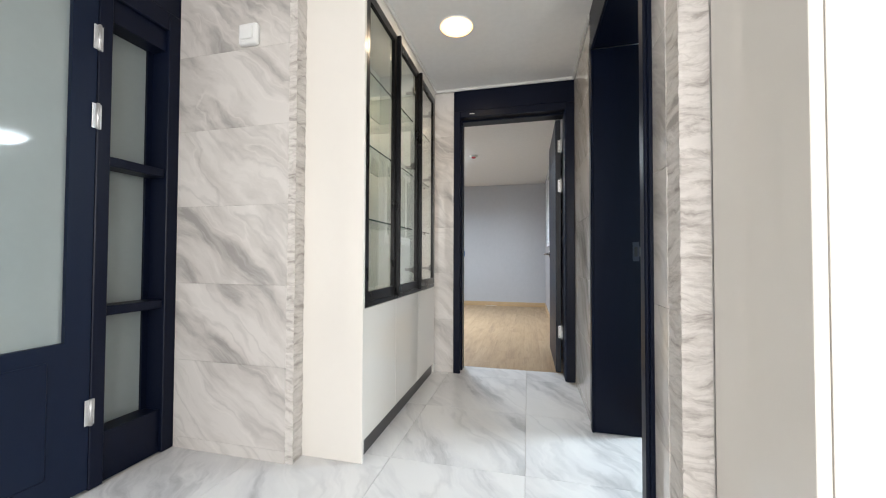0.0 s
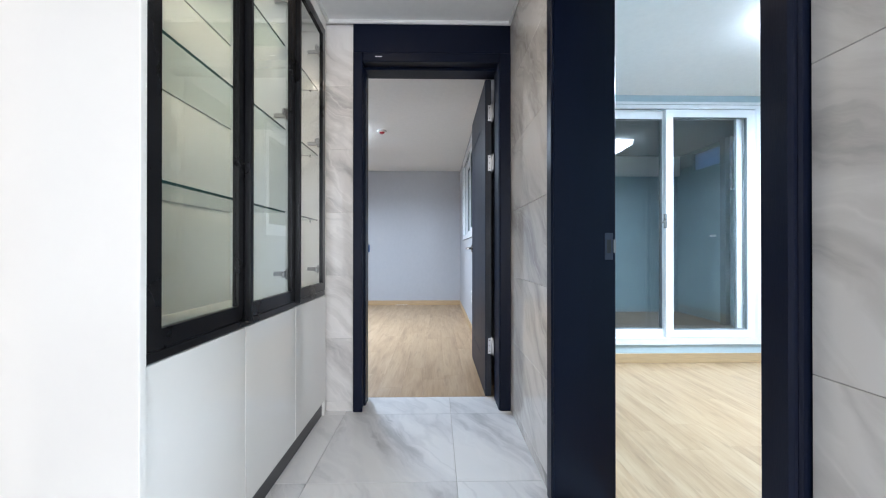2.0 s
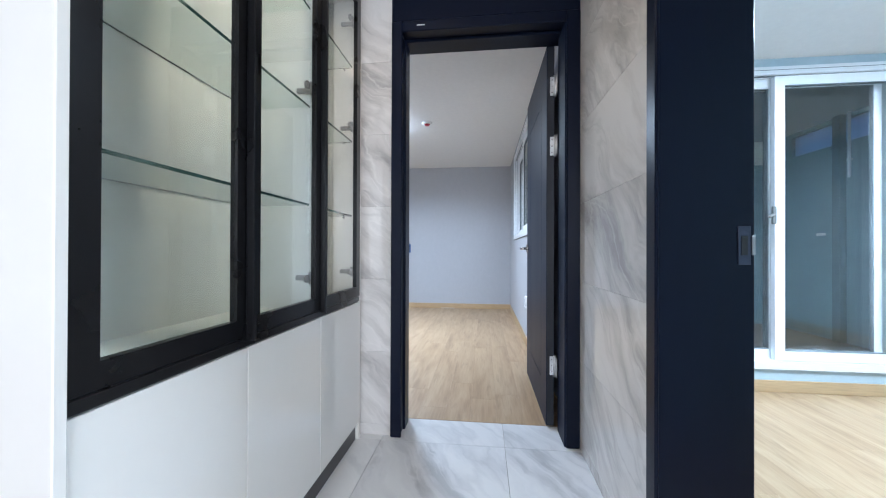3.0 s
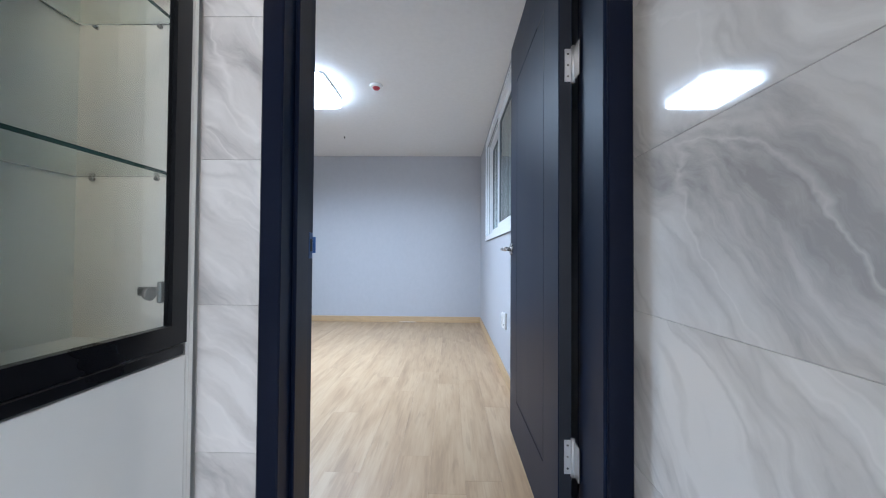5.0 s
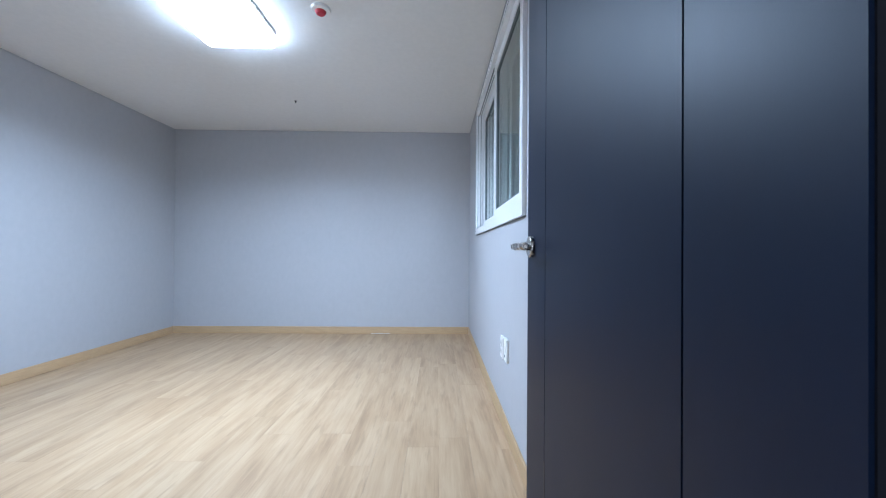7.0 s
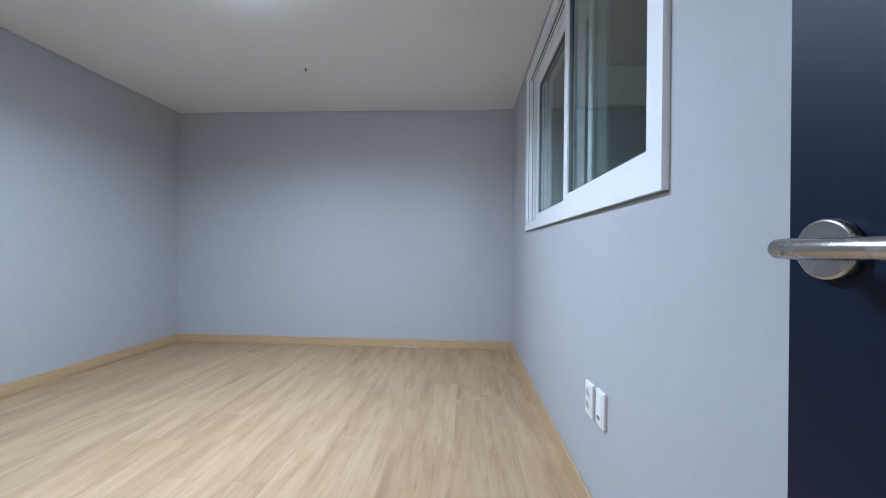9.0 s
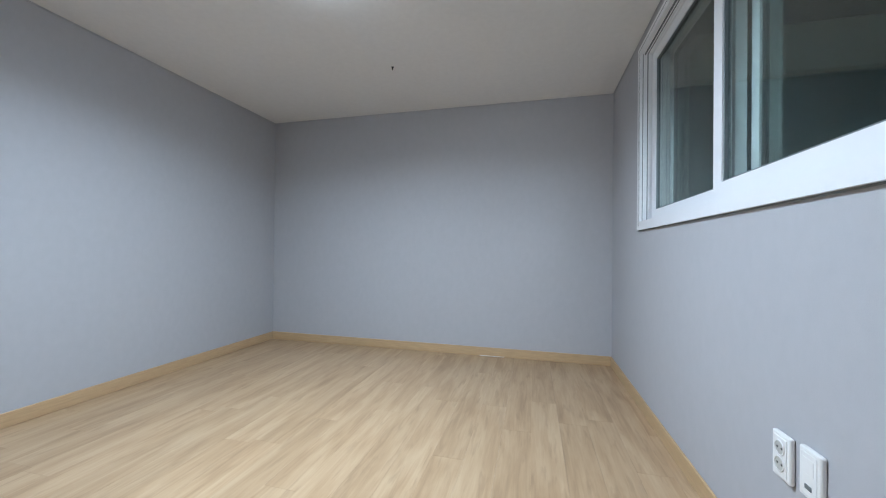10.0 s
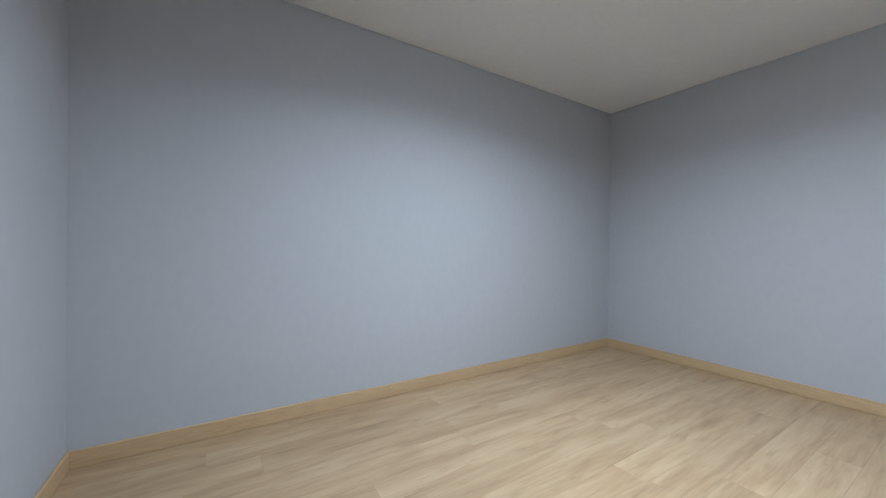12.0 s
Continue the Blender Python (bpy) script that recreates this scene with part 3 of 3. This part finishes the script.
# ---------------------------------------------------------------- baseboards
def baseboard(name, x0, x1, y0, y1, h=0.08):
    solid(name, box(x0, x1, y0, y1, 0.0, h, 0.003), M_BASEB, "slim oak-look baseboard along the wall", "baseboard", "structure", "baseboards")


baseboard("baseboard", -2.455, 0.90, 4.088, 4.10)
# thin white strip along part of the back baseboard's foot
solid("baseboard_sliver", box(-0.22, 0.0, 4.0845, 4.0878, 0.002, 0.007, 0.001), M_PLASTIC, "thin pale sliver at the foot of the baseboard", "sealant", "structure")
baseboard("baseboard", -2.455, -2.443, 0.25, 4.088)
baseboard("baseboard", -2.443, 0.0, 0.25, 0.262)
baseboard("baseboard", 0.888, 0.90, 0.25, 4.088)
baseboard("baseboard", 1.163, 4.4, 0.863, 0.875)
baseboard("baseboard", 1.163, 1.175, -0.73, 0.863)
baseboard("baseboard", 4.388, 4.4, -1.8, 0.863)


# ceiling trims
def trim(x0, x1, y0, y1, z0, z1, m=M_PLASTER):
    solid("trim", box(x0, x1, y0, y1, z0, z1, 0.004), m, "thin white moulding under the ceiling", "trim", "structure", "mouldings")


trim(-0.16, XR, -0.024, -0.007, ZC - 0.022, ZC)
trim(XR - 0.014, XR, -0.735, -0.024, ZC - 0.022, ZC)
trim(-0.150, -0.136, -1.33, -0.024, ZC - 0.022, ZC)
trim(-2.455, 0.90, 4.092, 4.10, ZB - 0.012, ZB, M_WALLPAPER)
trim(-2.455, -2.447, 0.25, 4.092, ZB - 0.012, ZB, M_WALLPAPER)
trim(0.892, 0.90, 0.25, 4.092, ZB - 0.012, ZB, M_WALLPAPER)


# ---------------------------------------------------------------- display cabinet in the hall
CX = -0.150      # plane of the door fronts
CY0, CY1 = -1.33, -0.02
cab = thing("display_cabinet", pose(-0.30, -0.67, 0), "tall white gloss cabinet with black-framed glass doors and glass shelves", "cabinet")
part("end_panel", box(-0.452, CX + 0.008, CY0 - 0.012, CY0 + 0.008, 0.0, ZC - 0.002, 0.002), M_GLOSS, cab, "cream-white gloss end panel")
part("end_panel", box(-0.452, CX - 0.004, CY1 - 0.016, CY1, 0.0, ZC - 0.002, 0.002), M_GLOSS, cab)
part("back_panel", box(-0.454, -0.444, CY0 + 0.008, CY1 - 0.016, 0.0, ZC - 0.002), M_CABIN, cab, "pale inside back panel")
part("top_filler", box(-0.444, CX, CY0 + 0.008, CY1 - 0.016, 2.205, ZC - 0.002), M_GLOSS, cab)
part("deck", box(-0.444, CX - 0.022, CY0 + 0.008, CY1 - 0.016, 0.690, 0.722), M_CABIN, cab)
part("plinth", box(-0.40, CX - 0.018, CY0 + 0.008, CY1, 0.0, 0.085), M_PLINTH, cab, "dark charcoal plinth")
edges = (CY0 + 0.010, -0.902, -0.475, CY1 - 0.030)
part("filler_strip", box(CX - 0.022, CX - 0.003, CY1 - 0.028, CY1 - 0.0165, 0.0, 2.205, 0.001), M_GLOSS, cab, "narrow white filler strip")
for a, b in zip(edges, edges[1:]):
    part("base_door", box(CX - 0.018, CX, a + 0.0012, b - 0.0012, 0.087, 0.688, 0.0015), M_GLOSS, cab, "glossy white lower door")
part("black_rail", box(CX - 0.020, CX + 0.004, CY0 + 0.008, CY1 - 0.042, 0.692, 0.716, 0.002), M_BLACK, cab, "black lip rail")
for a, b in zip(edges, edges[1:]):
    a, b = a + 0.001, b - 0.001
    z0, z1, fw = 0.718, 2.202, 0.046
    x0, x1 = CX - 0.020, CX + 0.002
    d = part("glass_door", boxes((x0, x1, a, a + fw, z0, z1), (x0, x1, b - fw, b, z0, z1), (x0, x1, a + fw, b - fw, z0, z0 + fw), (x0, x1, a + fw, b - fw, z1 - fw, z1)), M_BLACK, cab, "black aluminium framed glass door")
    part("pane", box(x0 + 0.009, x0 + 0.013, a + fw, b - fw, z0 + fw, z1 - fw), M_CABGLASS, d).visible_shadow = False
    if b < -0.1:
        part("edge_profile", box(x1, x1 + 0.024, b - 0.014, b, z0 - 0.01, z1, 0.002), M_BLACK, d, "black grip profile")
for z in (1.117, 1.492, 1.868):
    sh = part("glass_shelf", box(-0.440, CX - 0.050, CY0 + 0.012, CY1 - 0.018, z - 0.004, z + 0.004), M_GREENGLASS, cab, "clear green-edged glass shelf")
    sh.visible_shadow = False
    part("front_edge", box(CX - 0.050, CX - 0.0485, CY0 + 0.012, CY1 - 0.018, z - 0.004, z + 0.004), M_GLASSEDGE, sh)
    part("back_edge", box(-0.4435, -0.4402, CY0 + 0.012, CY1 - 0.018, z - 0.004, z + 0.004), M_GLASSEDGE, sh)
    for y in (CY0 + 0.014, CY1 - 0.024):
        for x in (-0.40, -0.24):
            part("shelf_pin", cyl(0.005, 0.005, (x, y, z - 0.009), (x, y + 0.008, z - 0.009), 10), M_STEEL, sh)
for y, s in ((-0.530, 1), (-0.112, 1)):
    for z in (0.84, 1.545, 2.06):
        h = part("cabinet_hinge", box(CX - 0.030, CX - 0.020, y + 0.004, y + 0.030, z - 0.024, z + 0.024, 0.003), M_NICKEL, cab, "small nickel cabinet hinge")
        part("hinge_arm", box(CX - 0.090, CX - 0.034, y + 0.022, y + 0.036, z - 0.010, z + 0.010, 0.003), M_NICKEL, h)
        part("hinge_cup", cyl(0.015, 0.013, (CX - 0.020, y - 0.020, z), (CX - 0.030, y - 0.020, z), 18), M_NICKEL, h)
part("partition", box(-0.444, CX - 0.024, -0.482, -0.466, 0.722, 2.205), M_CABIN, cab)

# ---------------------------------------------------------------- tall cabinet by the living room
tc = thing("tall_cabinet", pose(1.9, -2.03, 0), "tall white gloss kitchen cabinet with a beige-lit side panel", "cabinet")
part("side_panel", box(1.006, 1.026, -2.180, -1.879, 0.0, ZC - 0.001, 0.0015), M_GLOSS, tc, "cream gloss side panel")
part("carcass", box(1.0265, 3.4, -2.158, -1.879, 0.0, ZC - 0.001), M_GLOSS, tc)
for i in range(4):
    part("cabinet_door", box(1.0285 + 0.594 * i, 1.0285 + 0.594 * i + 0.591, -2.180, -2.160, 0.08, ZC - 0.004, 0.0015), M_GLOSS, tc)

# ---------------------------------------------------------------- entrance partition door
ent = thing("door_2", pose(-1.11, -2.1, 0), "navy entrance door with frosted glass and a glazed side panel", "door", kind="structure")
EX = -1.105
part("post", box(EX - 0.13, EX, -1.475, -1.413, 0.0, 2.11, 0.003), M_NAVY, ent)
part("post", box(EX - 0.13, EX, -2.95, -2.88, 0.0, 2.11, 0.003), M_NAVY, ent)
part("head", box(EX - 0.13, EX, -2.88, -1.475, 2.02, 2.11, 0.003), M_NAVY, ent)
part("top_panel", box(EX - 0.02, EX - 0.004, -2.95, -1.413, 2.112, 2.288), M_NAVY, ent)
part("mullion", box(EX - 0.13, EX, -1.765, -1.715, 0.0, 2.02, 0.003), M_NAVY, ent)
sl = part("side_light", boxes((EX - 0.125, EX - 0.02, -1.715, -1.475, 0.0, 0.20), (EX - 0.125, EX - 0.02, -1.715, -1.475, 1.92, 2.02)), M_NAVY, ent, "narrow frosted side panel with navy bars")
for z in (0.70, 1.325):
    part("glazing_bar", box(EX - 0.122, EX - 0.012, -1.715, -1.475, z - 0.02, z + 0.02, 0.003), M_NAVY, sl)
for z0, z1 in ((0.20, 0.68), (0.72, 1.305), (1.345, 1.92)):
    part("pane", box(EX - 0.118, EX - 0.112, -1.715, -1.475, z0, z1), M_FROST, sl, "frosted glass pane")
    part("bead", boxes((EX - 0.112, EX - 0.099, -1.499, -1.475, z0, z1), (EX - 0.112, EX - 0.099, -1.715, -1.703, z0, z1)), M_NAVY, sl)
lf = part("door_leaf", boxes((EX - 0.045, EX - 0.004, -1.85, -1.768, 0.01, 2.015), (EX - 0.045, EX - 0.004, -2.87, -2.77, 0.01, 2.015), (EX - 0.045, EX - 0.004, -2.77, -1.85, 0.01, 0.60),
                             (EX - 0.045, EX - 0.004, -2.77, -1.85, 1.93, 2.015)), M_NAVYDOOR, ent, "navy door leaf with a frosted pane")
part("pane", box(EX - 0.030, EX - 0.022, -2.77, -1.85, 0.60, 1.93), M_FROST, lf, "large frosted glass pane")
part("raised_panel", box(EX - 0.006, EX + 0.004, -2.70, -1.90, 0.12, 0.54, 0.004), M_NAVYDOOR, lf)
for z in (1.81, 1.49, 0.31):
    hh = part("hinge", box(EX, EX + 0.003, -1.785, -1.752, z - 0.05, z + 0.05, 0.001), M_HINGE, ent, "bare steel butt hinge")
    part("knuckle", cyl(0.006, 0.006, (EX + 0.006, -1.767, z - 0.052), (EX + 0.006, -1.767, z + 0.052), 14), M_HINGE, hh)

# ---------------------------------------------------------------- lamps and fittings
for nm, cx, cy, zc, lab in (("ceiling_lamp", -0.715, 2.015, ZB, "square white LED ceiling lamp, lit, with rounded corners"), ("ceiling_lamp", 2.56, -0.365, ZS, "square white LED ceiling lamp, lit, in the blue room")):
    t = thing(nm, pose(cx, cy, zc), lab, "ceiling lamp", "ceiling lamps")
    part("base", rounded_slab(cx - 0.226, cx + 0.226, cy - 0.26, cy + 0.26, zc - 0.022, zc, 0.05), M_PLASTIC, t)
    part("diffuser", rounded_slab(cx - 0.217, cx + 0.217, cy - 0.270, cy + 0.270, zc - 0.080, zc - 0.022, 0.045, 0.018), M_LAMP, t, "glowing white diffuser")
dlt = thing("downlight", pose(0.175, -0.79, ZC), "round recessed warm downlight, lit", "downlight")
part("rim", cyl(0.100, 0.096, (0.175, -0.79, ZC), (0.175, -0.79, ZC - 0.006), 40), M_PLASTIC, dlt)
# wide dome; its orange edge stands in for the bloom round the lamp
part("diffuser", cyl(0.095, 0.072, (0.175, -0.79, ZC - 0.006), (0.175, -0.79, ZC - 0.017), 40), M_WARM, dlt, "warm glowing disc whose orange rim imitates a halo")

det = thing("heat_detector", pose(-0.136, 2.0, ZB), "small white ceiling detector with a dark red centre", "detector")
part("base", cyl(0.056, 0.050, (-0.136, 2.0, ZB), (-0.136, 2.0, ZB - 0.018), 32, 0.003), M_PLASTIC, det)
part("sensor", cyl(0.032, 0.022, (-0.136, 2.0, ZB - 0.018), (-0.136, 2.0, ZB - 0.034), 28, 0.003), M_RED, det, "dark red sensor cap")
hook = thing("ceiling_hook", pose(-0.771, 3.264, ZB), "tiny dark screw hook in the white ceiling", "hook")
part("plate", cyl(0.012, 0.010, (-0.771, 3.264, ZB), (-0.771, 3.264, ZB - 0.004), 16), M_STEEL, hook)
part("stem", cyl(0.005, 0.004, (-0.771, 3.264, ZB - 0.004), (-0.771, 3.264, ZB - 0.022), 12), M_DARK, hook)

bell = thing("wall_sensor", pose(-0.685, -1.42, 1.965), "small white plastic box high on the marble wall", "sensor")
part("housing", box(-0.735, -0.635, -1.452, -1.4205, 1.915, 2.015, 0.012, 3), M_PLASTIC, bell)
part("cover", box(-0.718, -0.652, -1.460, -1.451, 1.935, 1.995, 0.004, 2), M_PLASTIC, bell)


def socket(y0, z0, outlets):
    """A wall plate on the window wall."""
    t = thing("wall_socket" if outlets else "cable_socket", pose(0.90, y0 + 0.035, z0 + 0.06), "white plastic double power socket on the grey wall" if outlets else "white plastic cable socket plate on the grey wall", "socket", "wall sockets")
    part("plate", box(0.886, 0.900, y0, y0 + 0.070, z0, z0 + 0.120, 0.005, 3), M_PLASTIC, t)
    part("insert", box(0.8845, 0.8865, y0 + 0.010, y0 + 0.060, z0 + 0.010, z0 + 0.110, 0.0015), M_PLASTIC, t)
    if outlets:
        for dz in (0.040, 0.082):
            # flat disc; the well's shade is in its grey
            o = part("outlet", cyl(0.017, 0.017, (0.8846, y0 + 0.035, z0 + dz), (0.8838, y0 + 0.035, z0 + dz), 28), M_SOCKETWELL, t, "round outlet well, grey to carry its shade")
            part("rim", ring((0.8838, y0 + 0.035, z0 + dz), 0.017, 0.020, 0.002), M_PLASTIC, o)
            for dy in (-0.0085, 0.0085):
                part("pin_hole", cyl(0.0032, 0.0032, (0.8839, y0 + 0.035 + dy, z0 + dz), (0.8834, y0 + 0.035 + dy, z0 + dz), 10), M_DARK, o)
    else:
        part("jack", box(0.8828, 0.8848, y0 + 0.024, y0 + 0.046, z0 + 0.024, z0 + 0.036, 0.001), M_PVCDARK, t)
        part("label_field", box(0.8838, 0.8848, y0 + 0.018, y0 + 0.052, z0 + 0.060, z0 + 0.098, 0.0008), M_PLASTIC, t)


socket(1.905, 0.365, True)
socket(1.803, 0.375, False)


# ---------------------------------------------------------------- stone pieces
def split_face(name, w, h, parent, m, seed):
    """A block of split-face stone: thin uneven courses, broken along their length. Local x across, y outward is negative, z up."""
    bm = bmesh.new()
    nx, nz = max(3, int(w / 0.009)), int(h / 0.0075)
    grid = []
    for j in range(nz + 1):
        row = []
        z = h * j / nz
        for i in range(nx + 1):
            x = w * i / nx
            zz = z + seed * 3.7
            wob = 0.010 * noise.noise((x * 9 + seed, zz * 4, 1.3))
            course = 0.5 * noise.cell((0.5, (zz + wob) / 0.021, seed * 1.1))
            d = 0.006 * course + 0.0035 * noise.noise((x * 22 + seed, (zz + wob) * 95, 0.0)) + 0.002 * noise.noise((x * 60, zz * 60, seed))
            edge = min(1.0, min(j, nz - j) / 1.5 + 0.15)
            row.append(bm.verts.new((x, -max(0.0015, (0.6 * d + 0.004) * edge), z)))
        grid.append(row)
    for j in range(nz):
        for i in range(nx):
            bm.faces.new((grid[j][i], grid[j][i + 1], grid[j + 1][i + 1], grid[j + 1][i]))
    ob = new(name, finish(name, bm, M_SPLIT))
    ob.parent = parent
    ob.matrix_parent_inverse = WORLD[parent].inverted()
    ob.matrix_basis = m
    return ob


JOINTS = [0.0] + [0.055 + 0.371 * k for k in range(6)] + [2.281]


def tile(bmx, parent, name="tile", material=M_WALLTILE):
    return part(name, bmx, material, parent)


# side wall between the doorways, and the strip by the bedroom doorway
clad_e = solid("stone_cladding_east", box(0.9275, 0.934, -0.735, 0.012, 0.0, ZC), M_GROUT, "beige marble tiles on the hall side wall", "wall tiles", "structure")
clad_n = solid("stone_cladding_north", box(-0.17, 0.0, 0.0125, 0.019, 0.0, ZC), M_GROUT, "beige marble tiles beside the bedroom doorway", "wall tiles", "structure")
clad_p = solid("stone_cladding_pillar", boxes((0.9425, 0.950, -1.862, -1.70, 0.0, ZC), (0.950, 1.006, -1.870, -1.867, 0.0, ZC)), M_GROUT, "beige marble and split stone on the end pillar", "wall tiles", "structure")
clad_w = solid("stone_cladding_west", boxes((-1.104, -0.45, -1.4165, -1.412, 0.0, ZC), (-0.455, -0.448, -1.412, -1.343, 0.0, ZC)), M_GROUT, "beige marble and split stone on the entrance wall", "wall tiles", "structure")
g = 0.0003
for k, (z0, z1) in enumerate(zip(JOINTS, JOINTS[1:])):
    tile(box(XR, 0.9275, -0.733, 0.0, z0 + g, z1 - g, 0.0008), clad_e)
    tile(box(-0.165, -0.001, 0.008, 0.0125, z0 + g, z1 - g, 0.0008), clad_n)
    tile(box(0.936, 0.9425, -1.797, -1.694, z0 + g, z1 - g, 0.0008), clad_p)
    tile(box(-1.102, -0.478, -1.4225, -1.4165, z0 + g, z1 - g, 0.0008), clad_w)
    h = z1 - z0 - 2 * g
    split_face("stone", 0.079, h, clad_p, pose(0.9425, -1.797, z0 + g, 0, 0, -90), k + 0.2)
    split_face("stone", 0.066, h, clad_p, pose(0.9385, -1.870, z0 + g), k + 9.4)
    split_face("stone", 0.040, h, clad_w, pose(-0.478, -1.4165, z0 + g), k + 17.1)
    split_face("stone", 0.072, h, clad_w, pose(-0.448, -1.416, z0 + g, 0, 0, 90), k + 25.6)

# floor tiles
T = 0.61
xs = [-0.04 + T * k for k in range(-2, 3)]
ys = [-0.036 - T * k for k in range(-1, 7)]
for x0 in xs:
    for y1 in ys:
        a0, a1 = max(x0, -1.104), min(x0 + T, 1.152)
        b0, b1 = y1 - T, min(y1, 0.205)
        if a1 - a0 < 0.02 or b1 - b0 < 0.02:
            continue
        part("floor_tile", box(a0 + 0.0009, a1 - 0.0009, b0 + 0.0009, b1 - 0.0009, -0.008, 0.0, 0.0007), M_FLOORTILE, floor_hall)
part("floor_tile", box(-1.104, 5.1, -5.35, ys[-1] - T - 0.001, -0.008, 0.0), M_FLOORTILE, floor_hall)
part("floor_tile", box(1.154, 5.1, ys[-1] - T, -1.88, -0.008, 0.0), M_FLOORTILE, floor_hall)


# plank floors
def planks(parent, x0, x1, y0, y1, w, length, seed):
    rng = random.Random(seed)
    x = x0
    meshes = {}
    while x < x1 - 0.002:
        ww = min(w, x1 - x)
        y = y0 - rng.random() * length
        while y < y1:
            a, b = max(y, y0), min(y + length, y1)
            y += length
            if b - a < 0.01:
                continue
            key = (round(ww, 3), round(b - a, 3))
            if key not in meshes:
                meshes[key] = finish("plank", box(0.0003, ww - 0.0003, 0.0003, b - a - 0.0003, -0.004, 0.0), M_WOOD)
            ob = new("plank", meshes[key])
            ob.parent = parent
            ob.matrix_basis = pose(x, a, 0)
        x += w


planks(floor_bed, -2.455, 0.90, 0.207, 4.10, 0.15, 1.2, 3)
planks(floor_side, 1.156, 4.4, -1.70, 0.875, 0.15, 1.2, 5)
